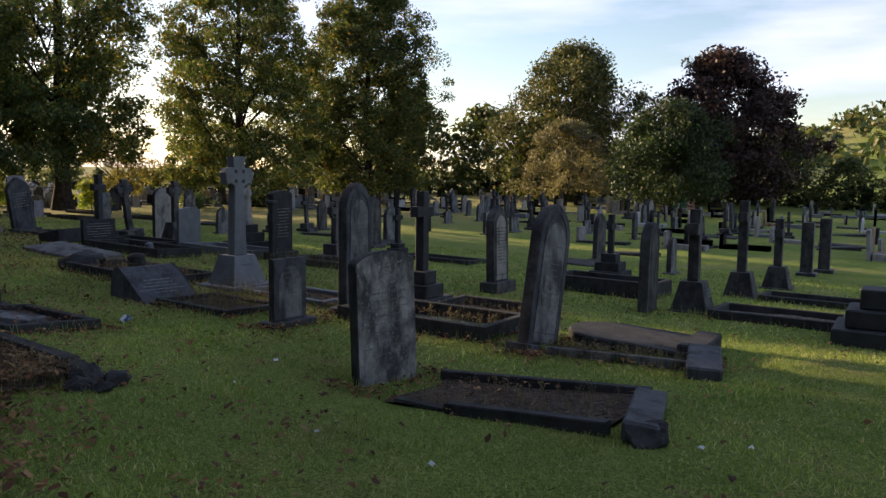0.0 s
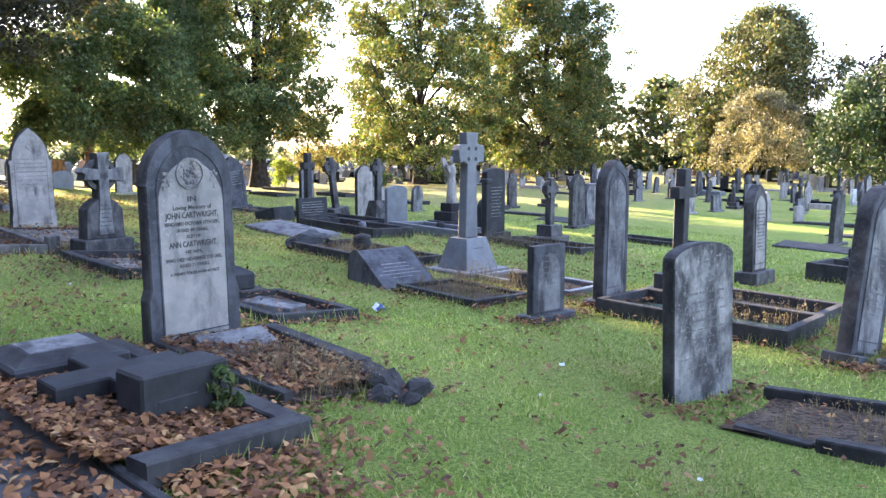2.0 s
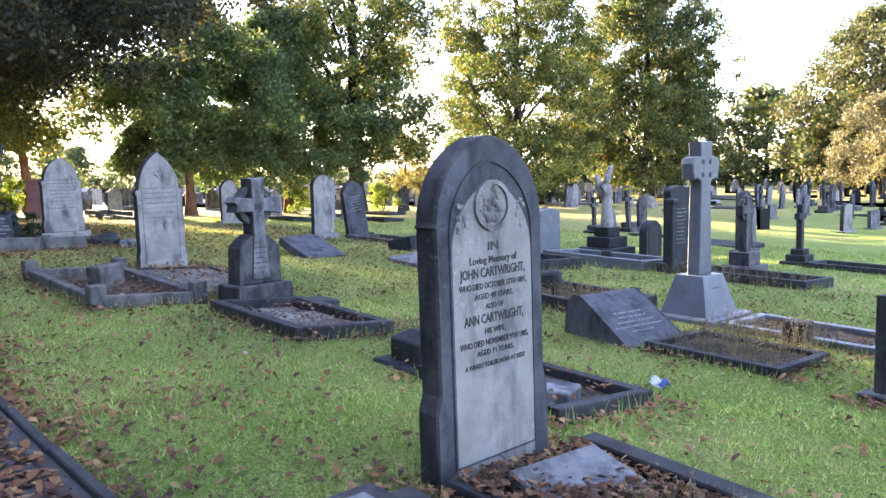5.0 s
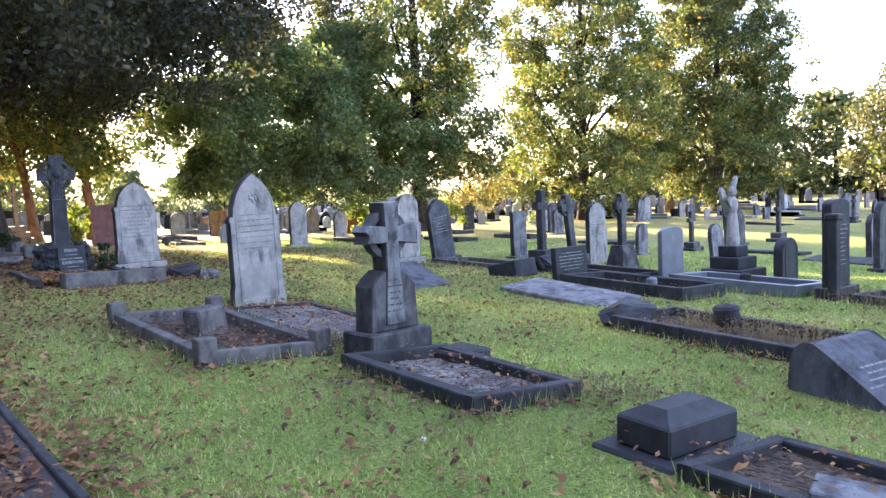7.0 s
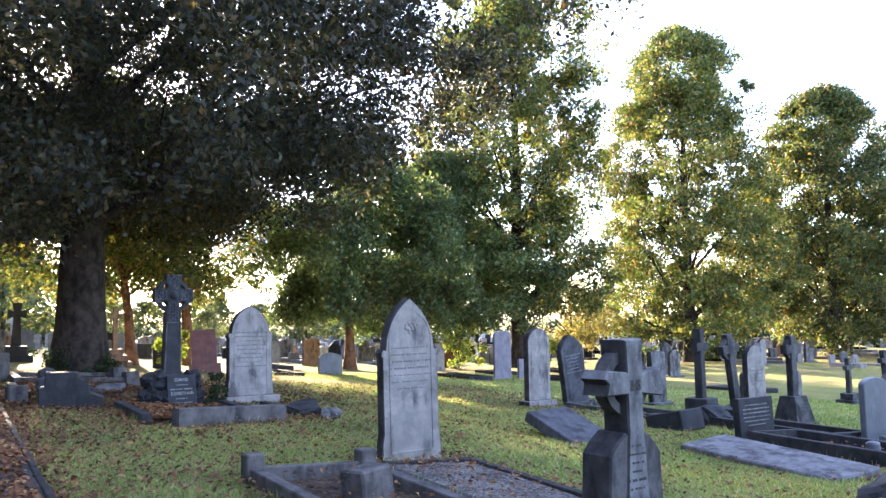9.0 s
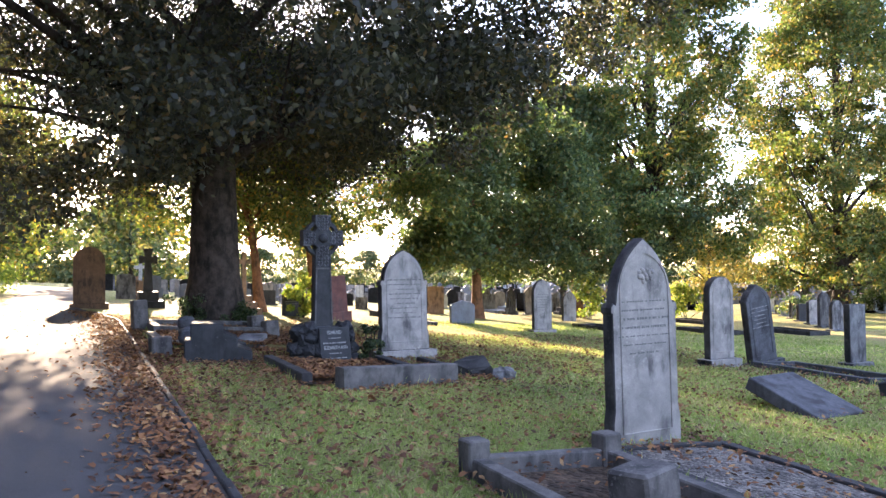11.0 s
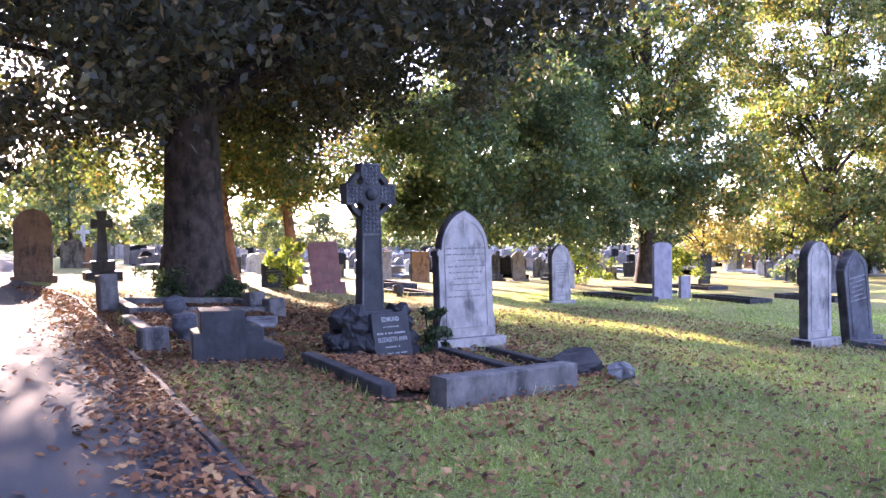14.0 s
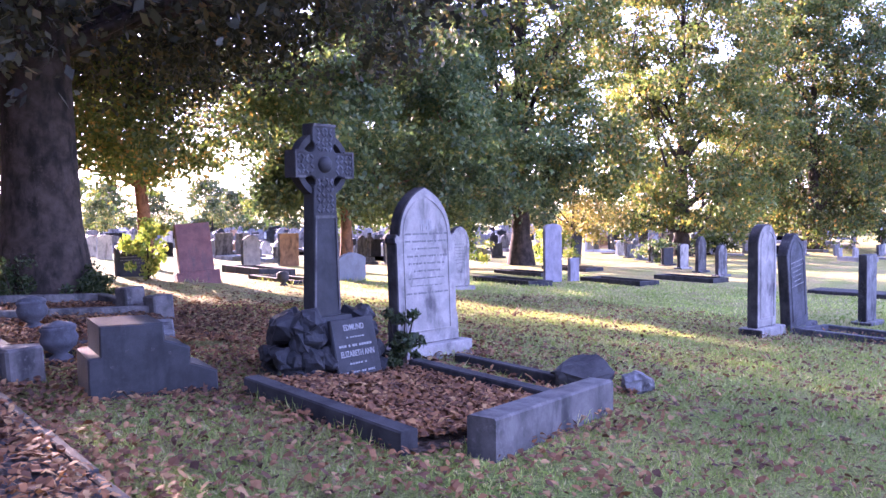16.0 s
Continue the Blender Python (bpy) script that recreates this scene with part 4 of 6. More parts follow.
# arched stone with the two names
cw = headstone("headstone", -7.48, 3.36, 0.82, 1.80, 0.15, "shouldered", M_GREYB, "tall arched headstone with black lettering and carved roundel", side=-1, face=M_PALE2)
FACE = 0.081
for text, size, z, width in (("IN", 0.062, 1.245, 0.075), ("Loving Memory of", 0.052, 1.178, 0.34), ("JOHN CARTWRIGHT,", 0.068, 1.115, 0.47), ("WHO DIED OCTOBER 17TH 1891,", 0.044, 1.048, 0.49), ("AGED 49 YEARS.", 0.040, 0.995, 0.28), ("ALSO OF", 0.040, 0.942, 0.13), ("ANN CARTWRIGHT,", 0.068, 0.880, 0.43), ("HIS WIFE,", 0.040, 0.816, 0.15), ("WHO DIED NOVEMBER 9TH 1905,", 0.044, 0.758, 0.50), ("AGED 71 YEARS.", 0.040, 0.708, 0.27), ("A WEARY TOILER NOW AT REST", 0.036, 0.645, 0.44)):
    letters(text, size, FACE, 0.0, z, M_LETTER_HOLE, cw, width)
bm = bmesh.new()
ring(bm, 0.105, 0.128, 0.06, 0.095, 1.45, 28)
part("roundel_rim", bm, M_PALE, cw)
bm = bmesh.new()
rr = random.Random(21)
for k in range(34):
    a, r = rr.uniform(0, 6.28), 0.09 * rr.random() ** 0.5
    bmesh.ops.create_icosphere(bm, subdivisions=1, radius=rr.uniform(0.012, 0.028), matrix=Matrix.Translation((0.076, r * math.cos(a), 1.45 + r * math.sin(a))) @ Matrix.Diagonal((0.6, 1, 1, 1)))
tagged(part("carved_roundel", bm, M_PALE, cw, "carved flowers in relief", True), "carved flowers in relief", kind="stuff")
for sgn in (-1, 1):
    bm = bmesh.new()
    for k in range(14):
        bmesh.ops.create_icosphere(bm, subdivisions=1, radius=rr.uniform(0.01, 0.022), matrix=Matrix.Translation((0.076, sgn * rr.uniform(0.18, 0.24), rr.uniform(1.33, 1.47))) @ Matrix.Diagonal((0.5, 1, 1, 1)))
    tagged(part("carved_spray", bm, M_PALE, cw, "", True), kind="stuff")
kc = kerb_set(-7.35, -5.55, 2.95, 3.9, M_KERB, "broken dark kerb round a plot of dry weeds", h=0.09, fill=M_SOIL, sides="l", w=0.08)
bm = bmesh.new()
beam(bm, (-7.3, 3.98), (-5.9, 3.85), 0.14, 0.15)
part("kerb_rail", bm, M_KERB, kc)
for k, (lx, ly, s) in enumerate(((-5.9, 3.86, 0.13), (-5.72, 3.80, 0.14), (-5.52, 3.72, 0.15), (-5.36, 3.86, 0.12), (-5.40, 3.55, 0.10), (-5.24, 3.66, 0.09), (-6.1, 3.92, 0.10))):
    lump("broken_stone", lx, ly, (s * 0.85, s, s * 0.75), M_KERB, "rough lump of broken dark kerbstone", k * 7.0)
slab("fallen_tablet", -7.15, -6.75, 3.15, 3.75, 0.05, M_GREY, "thin pale tablet lying tilted against a headstone", (0, 14, -6), 0.01, 0.07)

# plot with the fallen cross
kerb_set(-7.3, -4.95, 1.95, 2.55, M_KERB, "dark kerb of a plot heaped with brown leaves", h=0.15, fill=M_SOIL, sides="r", w=0.14)
fk = thing("grave_kerb", Matrix(), "dark kerb of a leaf-filled plot beside the path", "grave kerb", "grave kerbs")
for p, q, w, h in (((-4.9, 1.62), (-5.02, 2.62), 0.16, 0.15), ((-7.4, 1.42), (-5.0, 1.36), 0.07, 0.05)):
    bm = bmesh.new()
    beam(bm, p, q, w, h)
    part("kerb_rail", bm, M_KERB, fk)
fb = slab("cross_base", -7.25, -6.62, 1.68, 2.42, 0.19, M_DARKB, "square stepped base of a toppled cross", (0, 2, 0), 0.02)
bm = bmesh.new()
frustum(bm, -0.27, 0.27, -0.33, 0.33, 0.19, 0.235, 0.10)
part("top_step", bm, M_KERB, fb)
bm = bmesh.new()
box(bm, -0.155, 0.155, -0.215, 0.215, 0.232, 0.239, 0.003)
part("worn_panel", bm, M_GREY, fb, "pale worn panel with traces of letters")
fc = thing("fallen_cross", pose(-6.05, 2.12, G(-6.05, 2.12) + 0.04, 0, 3, 3), "heavy dark stone cross lying face up on leaves", "fallen cross")
bm = bmesh.new()
prism(bm, [(y, z) for y, z in cross_outline(0.42, 1.05, 0.24, 0.66)], 0.0, 0.19, 0.012)
bmesh.ops.transform(bm, matrix=Matrix(((0, 0, -1, 0.55), (0, 1, 0, 0), (1, 0, 0, 0), (0, 0, 0, 1))), verts=bm.verts)
part("cross", bm, M_DARKB, fc)
slab("kerb_post", -5.78, -5.5, 1.93, 2.47, 0.36, M_DARKB, "upright dark stone block with ivy growing on it", (0, 0, 3), 0.015, category="stone post")

# plot behind, with a low stepped block
b5 = thing("stepped_block", pose(-9.66, 4.93, G(-9.66, 4.93) - 0.09, 0, 2, -4), "low dark stepped grave block with sloping cap", "grave block")
bm = bmesh.new()
box(bm, -0.33, 0.32, -0.46, 0.46, -0.05, 0.15, 0.02)
part("base_step", bm, M_DARKB, b5)
bm = bmesh.new()
box(bm, -0.22, 0.21, -0.34, 0.34, 0.15, 0.34, 0.015)
part("block", bm, M_DARKB, b5)
bm = bmesh.new()
frustum(bm, -0.21, 0.20, -0.33, 0.33, 0.34, 0.41, 0.12)
part("cap", bm, M_DARKB, b5)
kerb_set(-9.25, -7.9, 4.45, 5.45, M_KERB, "broken low kerb of a grassy plot", h=0.10, fill=M_SOIL)
slab("fallen_tablet", -8.7, -8.1, 4.65, 4.95, 0.07, M_GREY, "broken flat stone lying in a plot", (0, 4, 20), 0.01, 0.05)

# ringed cross with a rough arm
br = thing("ringed_cross", stand(-13.03, 5.04, 2, 0, 0, 0.1), "weathered ringed cross on a shouldered dark base", "cross gravestone")
bm = bmesh.new()
box(bm, -0.26, 0.24, -0.37, 0.37, -0.06, 0.37, 0.018)
part("base_block", bm, M_GRIT, br)
bm = bmesh.new()
prism(bm, [(-0.29, 0.37), (0.29, 0.37), (0.27, 0.80), (0.20, 0.88), (0.10, 0.95), (-0.10, 0.95), (-0.20, 0.88), (-0.27, 0.80)], -0.15, 0.13, 0.015)
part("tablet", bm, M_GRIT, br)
bm = bmesh.new()
prism(bm, [(-0.12, 0.42), (0.12, 0.42), (0.085, 0.97), (0.08, 1.22), (0.31, 1.19), (0.29, 1.40), (0.085, 1.37), (0.095, 1.62), (-0.095, 1.61), (-0.085, 1.38), (-0.27, 1.40), (-0.32, 1.34), (-0.28, 1.30), (-0.30, 1.22), (-0.085, 1.22), (-0.085, 0.97)], -0.10, 0.145, 0.014)
part("cross", bm, M_GREY, br)
bm = bmesh.new()
ring(bm, 0.17, 0.235, -0.05, 0.07, 1.30, 28)
part("cross_ring", bm, M_GRIT, br)
letters("IHS", 0.11, 0.147, 0, 1.28, M_LETTER_HOLE, br, 0.11)
bars(br, M_LETTER_HOLE, 0.146, 0.24, 0.86, 6, 0.06, random.Random(4))
kerb_set(-12.7, -11.0, 4.38, 5.42, M_KERB, "low dark kerb filled with grey chippings", fill=M_CHIP, h=0.13, w=0.12)
slab("stone_step", -12.75, -12.3, 5.3, 5.75, 0.12, M_KERB, "dark stone step at a grave's corner")

# tall pale stone with flowers, posts and kerb
headstone("headstone", -16.5, 5.33, 0.76, 1.85, 0.14, "eared", M_PALE, "tall pale arched headstone with carved flowers at its head", writing=M_CUT, rows=7, carve=True, side=-1)
kerb_set(-15.9, -13.35, 3.3, 4.45, M_WORN, "square-posted stone kerb heaved out of level", h=0.14, posts=0.17, post_h=0.26, fill=M_SOIL, w=0.11)
slab("kerb_post", -15.0, -14.7, 3.75, 4.1, 0.30, M_WORN, "loose square stone post inside a kerb", (4, -3, 14), category="stone post")
kerb_set(-16.2, -13.8, 4.75, 5.95, M_KERB, "flush kerb round a plot of grey chippings", h=0.06, fill=M_CHIP, w=0.10)

# urn plot, slabs and stones down the slope
kerb_set(-12.9, -10.5, 8.4, 9.6, M_KERB, "sunken kerb with weeds and an urn", h=0.16, fill=M_SOIL)
lump("broken_headstone", -13.0, 8.75, (0.3, 0.48, 0.22), M_DARKB, "dark broken headstone lying face up", 5.0, category="gravestone")
urn(-11.7, 8.95, 0.34, M_KERB, "squat grey stone urn in a plot", 0.06)
slab("ledger_stone", -16.2, -13.9, 9.45, 10.35, 0.09, M_GREY, "grey flat ledger stone tilted in the grass", (4, 3, -4), dz=0.02)
headstone("headstone", -16.39, 11.5, 0.86, 0.72, 0.12, "flat", M_DARKB, "low wide dark headstone with pale lettering", writing=M_PALELET, rows=6, panel=False, back=3)
kerb_set(-16.1, -13.7, 11.0, 12.1, M_KERB, "dark kerb with a small flower holder", h=0.22, fill=M_CHIP)
urn(-14.6, 11.5, 0.2, M_BLUE, "small round flower vase of granite", 0.06)
headstone("headstone", -15.6, 13.49, 0.70, 1.10, 0.10, "segment", M_BLUE, "plain blue-grey polished granite headstone", panel=False, plinth=0.12)
kerb_set(-15.2, -12.9, 12.95, 14.05, M_BLUE, "grey granite kerb filled with chippings", h=0.2, fill=M_CHIP)
urn(-14.0, 13.4, 0.22, M_KERB, "low round urn on a granite plot", 0.06)
cross_grave("rustic_cross", -18.61, 13.07, 1.80, 0.22, 0.15, 0.15, M_DARK, "dark rustic log-shaped cross on a rocky mound", ((0.7, 0.7, 0.25), (0.45, 0.45, 0.25)), drop=0.34, yaw=12, flare=0.012)
lump("rocky_mound", -18.2, 12.9, (0.35, 0.4, 0.28), M_DARKB, "dark rockwork at a cross's foot", 9.0)
cross_grave("celtic_cross", -18.45, 13.95, 1.75, 0.25, 0.17, 0.14, M_GRIT, "leaning celtic cross with wheel head", ((0.55, 0.5, 0.35),), 0, 0.22, side=-8, drop=0.28)
headstone("headstone", -19.2, 15.6, 0.62, 1.55, 0.13, "round", M_PALE, "pale rounded headstone streaked with grey", panel=False, writing=M_CUT, rows=5)
cross_grave("celtic_cross", -17.98, 15.06, 1.76, 0.24, 0.17, 0.14, M_GRIT, "small celtic cross on a sloping pale base", ((0.7, 0.6, 0.08),), 0.5, 0.21, drop=0.27, writing=M_CUT)
kerb_set(-18.0, -15.8, 12.6, 13.6, M_KERB, "dark kerb of an old plot", h=0.18, fill=M_SOIL)
slab("flower_box", -18.3, -17.6, 11.2, 11.9, 0.3, M_DARKB, "dark block leaning on a grave kerb", (0, -12, 8))

# angel on its steps
ap = thing("statue_pedestal", stand(-15.33, 15.25, -3), "dark stepped pedestal of three square steps", "pedestal")
zz = 0.0
for w, h in ((0.92, 0.24), (0.66, 0.24), (0.42, 0.22)):
    bm = bmesh.new()
    box(bm, -w / 2, w / 2, -w / 2, w / 2, zz - (0.06 if zz == 0 else 0), zz + h, 0.015)
    part("step", bm, M_DARKB, ap)
    zz += h
bm = bmesh.new()
for prof, off, rot in (([(0.15, 0), (0.155, 0.15), (0.13, 0.45), (0.10, 0.68), (0.13, 0.82), (0.12, 0.95), (0.05, 1.02), (0.045, 1.06)], (0, 0, 0), 0), ([(0.02, 1.04), (0.075, 1.08), (0.09, 1.15), (0.07, 1.22), (0.02, 1.25)], (0.02, 0.0, -0.02), 0)):
    rings = [[bm.verts.new((r * 0.85 * math.cos(2 * math.pi * k / 14) + off[0], r * math.sin(2 * math.pi * k / 14) + off[1], z + off[2])) for k in range(14)] for r, z in prof]
    for a, b in zip(rings, rings[1:]):
        for k in range(14):
            bm.faces.new((a[k], a[(k + 1) % 14], b[(k + 1) % 14], b[k]))
    bm.faces.new(rings[0][::-1]), bm.faces.new(rings[-1])
prism(bm, [(0.03, 0.55), (0.10, 0.75), (0.24, 1.10), (0.36, 1.42), (0.30, 1.44), (0.16, 1.30), (0.05, 1.05)], -0.16, -0.08, 0.015)
prism(bm, [(-0.03, 0.6), (-0.05, 1.02), (-0.12, 1.16), (-0.22, 1.22), (-0.27, 1.14), (-0.22, 0.95), (-0.10, 0.75)], -0.16, -0.08, 0.015)
prism(bm, [(-0.10, 0.78), (-0.24, 0.95), (-0.22, 1.02), (-0.08, 0.92)], -0.04, 0.06, 0.01)
an = part("angel_statue", bm, M_PALE, None)
an.matrix_world = stand(-15.33, 15.25, -3) @ Matrix.Translation((0, 0, zz)) @ Matrix.Diagonal((0.98, 0.98, 0.98, 1))
tagged(an, "weathered pale stone winged statue on a pedestal", "statue")
headstone("headstone", -14.4, 15.6, 0.62, 0.9, 0.2, "round", M_DARKB, "low dark stone with a pale worn front", panel=True)
headstone("headstone", -12.48, 13.48, 0.64, 1.66, 0.16, "segment", M_DARKB, "tall dark headstone beside a squared column", plinth=0.24, writing=M_PALELET, rows=10, panel=False)
cl = thing("stone_column", stand(-12.3, 13.02), "square dark stone column with moulded cap", "column")
bm = bmesh.new()
box(bm, -0.07, 0.07, -0.07, 0.07, -0.05, 1.32, 0.01)
part("shaft", bm, M_DARKB, cl)
bm = bmesh.new()
box(bm, -0.11, 0.11, -0.11, 0.11, 1.32, 1.42, 0.02)
part("cap", bm, M_DARKB, cl)
cross_grave("celtic_cross", -11.6, 14.4, 1.5, 0.22, 0.16, 0.15, M_GRIT, "short wheel-headed cross on rough base", ((0.7, 0.6, 0.22), (0.45, 0.4, 0.25)), 0, 0.22, drop=0.24)
headstone("headstone", -14.04, 19.26, 0.66, 1.62, 0.15, "gothic", M_GRIT, "pointed sooty headstone with panelled front", plinth=0.14)
cross_grave("stone_cross", -11.84, 17.37, 1.35, 0.17, 0.13, 0.12, M_DARKB, "small dark cross on three steps", ((0.66, 0.6, 0.14), (0.46, 0.42, 0.14), (0.3, 0.28, 0.12)), drop=0.25)
kerb_set(-11.5, -9.4, 16.9, 17.9, M_KERB, "long low kerb in sunlit grass", h=0.12)
kerb_set(-12.0, -9.9, 13.0, 14.0, M_KERB, "dark kerb with weeds", h=0.15, fill=M_SOIL)

# stones at the lawn's lower side
headstone("headstone", -3.49, 12.24, 0.56, 1.48, 0.16, "gothic", M_GRIT, "dark pointed headstone leaning slightly", side=2, panel=True)
for cx_, cy_, h_, l_ in ((-2.95, 13.0, 1.72, "square-cut stone cross on a sloping block"), (-2.75, 16.2, 1.95, "tall square-cut stone cross on lettered block"), (-2.44, 18.9, 1.62, "dark square-cut cross on sloping block")):
    cross_grave("block_cross", cx_, cy_, h_, 0.20, 0.18, 0.17, M_GRIT, l_, ((0.72, 0.66, 0.08),), 0.46, drop=0.32, writing=M_PALELET)
kerb_set(-2.5, -0.7, 12.3, 13.5, M_KERB, "wide dark kerb filled with chippings", h=0.14, fill=M_CHIP)
kerb_set(-2.3, -0.3, 15.7, 16.8, M_KERB, "wide kerb filled with gravel", h=0.12, fill=M_CHIP)
cross_grave("stone_cross", -5.96, 17.7, 1.52, 0.17, 0.13, 0.13, M_DARKB, "dark cross on high stepped base", ((0.8, 0.8, 0.2), (0.58, 0.58, 0.2), (0.36, 0.36, 0.2)), drop=0.28)
kerb_set(-5.9, -3.9, 13.9, 15.1, M_KERB, "heavy dark kerb in shade", h=0.3, fill=M_SOIL)
for px_, py_, ph_ in ((-2.25, 23.0, 1.5), (-1.95, 24.6, 1.6)):
    headstone("pillar_stone", px_, py_, 0.3, ph_, 0.3, "flat", M_GREY, "slim square stone pillar", panel=False, plinth=0.15)
sb = thing("grave_plinth", stand(-0.2, 11.5), "black stepped stone base", "grave block")
for w, z0_, z1_ in ((1.1, -0.05, 0.28), (0.8, 0.28, 0.52), (0.5, 0.52, 0.78)):
    bm = bmesh.new()
    box(bm, -w / 2, w / 2, -w / 2, w / 2, z0_, z1_, 0.02)
    part("step", bm, M_DARKB, sb)

# pair further along the row
headstone("headstone", -21.9, 11.84, 0.62, 1.70, 0.16, "round", M_PALE, "pale round-headed headstone on stepped plinth", plinth=0.16, panel=True)
headstone("headstone", -21.87, 12.95, 0.66, 1.62, 0.16, "ogee", M_GREYB, "blue-grey pointed headstone leaning to one side", side=-8, writing=M_PALELET, rows=6, plinth=0.12)
kerb_set(-21.6, -19.3, 12.4, 13.5, M_GREYB, "low blue-grey kerb", h=0.10)
headstone("headstone", -21.6, 15.3, 0.5, 1.3, 0.14, "flat", M_GREY, "square grey headstone on plinth", panel=False, plinth=0.12)
slab("fallen_tablet", -18.1, -17.1, 8.3, 9.2, 0.10, M_GREYB, "broad blue-grey tablet propped on a kerb", (0, 22, 6), 0.012, 0.1)

# celtic cross on rockwork, with the kerbed plot
tc = thing("celtic_cross", stand(-22.26, 4.2, 4), "tall dark celtic cross with knotwork on a rough rock base", "cross gravestone")
rr = random.Random(31)
for k in range(34):
    a = rr.uniform(0, 6.28) if k < 22 else rr.choice((-1, 1)) * rr.uniform(0.75, 1.5)
    lz = rr.choice((0.08, 0.24, 0.40, 0.50))
    rad = 0.46 - 0.25 * lz
    lump("rock", rad * math.cos(a) * 0.85 - 0.05, rad * math.sin(a), (rr.uniform(0.12, 0.19), rr.uniform(0.12, 0.19), rr.uniform(0.10, 0.15)), M_DARKB, "", k * 3.1, tc, lz)
for sg in (-1, 1):
    for lz in (0.08, 0.25, 0.42, 0.55):
        lump("rock", 0.30 - 0.22 * lz, 0.05 + sg * (0.36 - 0.12 * lz), (0.13, 0.11, 0.11), M_DARKB, "", 40 + sg * 9 + lz * 17, tc, lz)
bm = bmesh.new()
frustum(bm, -0.30, 0.28, -0.30, 0.30, -0.06, 0.58, 0.10)
part("core", bm, M_DARKB, tc)
bm = bmesh.new()
box(bm, -0.025, 0.025, -0.235, 0.235, -0.25, 0.25, 0.01, pose(0.40, 0.05, 0.33, 0, -14, 0))
part("plaque", bm, M_DARKB, tc, "smooth grey lettered plaque")
for text, zt in (("EDMUND", 0.17), ("ELIZABETH ANN", -0.05)):
    letters(text, 0.07, 0.027, 0, zt, M_PALELET, tc, 0.36 if len(text) > 8 else 0.22, m=pose(0.40, 0.05, 0.33, 0, -14, 0))
bars(tc, M_PALELET, 0.027, 0.44, 0.09, 2, 0.07, rr, m=pose(0.40, 0.05, 0.33, 0, -14, 0))
bars(tc, M_PALELET, 0.027, 0.44, -0.13, 2, 0.07, rr, m=pose(0.40, 0.05, 0.33, 0, -14, 0))
HD = 1.88
cusp = [(0.150 + 0.05 * math.cos(t), 0.150 + 0.05 * math.sin(t)) for t in np.linspace(radians(312), radians(138), 9)]      # round hollow in each armpit
quarter = [(0.312, 0.115), (0.20, 0.115)] + cusp[1:-1] + [(0.128, 0.20), (0.122, 0.345)]
head = quarter + [(-y, z) for y, z in quarter[::-1]] + [(-y, -z) for y, z in quarter[:-1]] + [(-0.12, -0.2), (-0.15, -1.36), (0.15, -1.36), (0.12, -0.2)] + [(y, -z) for y, z in quarter[-2::-1]]
bm = bmesh.new()
prism(bm, [(y, HD + z) for y, z in head], -0.05, 0.10, 0.008)
part("cross", bm, M_DARKB, tc)
bm = bmesh.new()
ring(bm, 0.228, 0.280, -0.03, 0.075, HD, 40)
part("cross_ring", bm, M_DARKB, tc)
bm = bmesh.new()
bmesh.ops.create_icosphere(bm, subdivisions=2, radius=0.075, matrix=Matrix.Translation((0.10, 0, HD)) @ Matrix.Diagonal((0.6, 1, 1, 1)))
part("boss", bm, M_DARKB, tc, "", True)
for (y0, y1, z0, z1) in ((-0.085, 0.085, HD + 0.11, 2.195), (-0.30, -0.115, HD - 0.085, HD + 0.085), (0.115, 0.30, HD - 0.085, HD + 0.085), (-0.09, 0.09, HD - 0.42, HD - 0.11)):
    bm = bmesh.new()
    ny, nz = max(3, round((y1 - y0) / 0.042)), max(3, round((z1 - z0) / 0.042))
    for i in range(ny):
        for j in range(nz):
            cy, cz = y0 + (y1 - y0) * (i + 0.5) / ny, z0 + (z1 - z0) * (j + 0.5) / nz
            bmesh.ops.create_icosphere(bm, subdivisions=1, radius=0.020, matrix=Matrix.Translation((0.101, cy + rr.uniform(-0.006, 0.006), cz + rr.uniform(-0.006, 0.006))) @ pose(0, 0, 0, 45 if (i + j) % 2 else -45) @ Matrix.Diagonal((0.35, 1.5, 0.7, 1)))
    tagged(part("knotwork", bm, M_GREYB, tc, "interlaced carved knotwork panel", True), kind="stuff")
for y0, y1, z0, z1 in ((-0.12, 0.12, 2.203, 2.224), (-0.311, -0.293, HD - 0.115, HD + 0.115), (0.293, 0.311, HD - 0.115, HD + 0.115), (-0.291, -0.205, HD + 0.098, HD + 0.116), (0.205, 0.291, HD + 0.098, HD + 0.116), (-0.291, -0.205, HD - 0.116, HD - 0.098), (0.205, 0.291, HD - 0.116, HD - 0.098), (-0.115, 0.115, HD - 0.46, HD - 0.435)):
    bm = bmesh.new()
    box(bm, 0.095, 0.113, y0, y1, z0, z1)
    part("border_roll", bm, M_GRIT, tc)
for sg in (-1, 1):
    bm = bmesh.new()
    prism(bm, [(sg * 0.132 - 0.010, 0.62), (sg * 0.132 + 0.010, 0.62), (sg * 0.107 + 0.010, HD - 0.44), (sg * 0.107 - 0.010, HD - 0.44)], 0.095, 0.112, 0.002)
    part("edge_roll", bm, M_GRIT, tc)
ih = headstone("headstone", -22.55, 5.66, 0.84, 1.80, 0.16, "eared", M_PALE, "tall pale pointed headstone with carved head beside a celtic cross", plinth=0.20, writing=M_CUT, rows=9, back=2)
letters("IHS", 0.16, 0.082, 0, 1.40, M_PALELET, ih, 0.15)
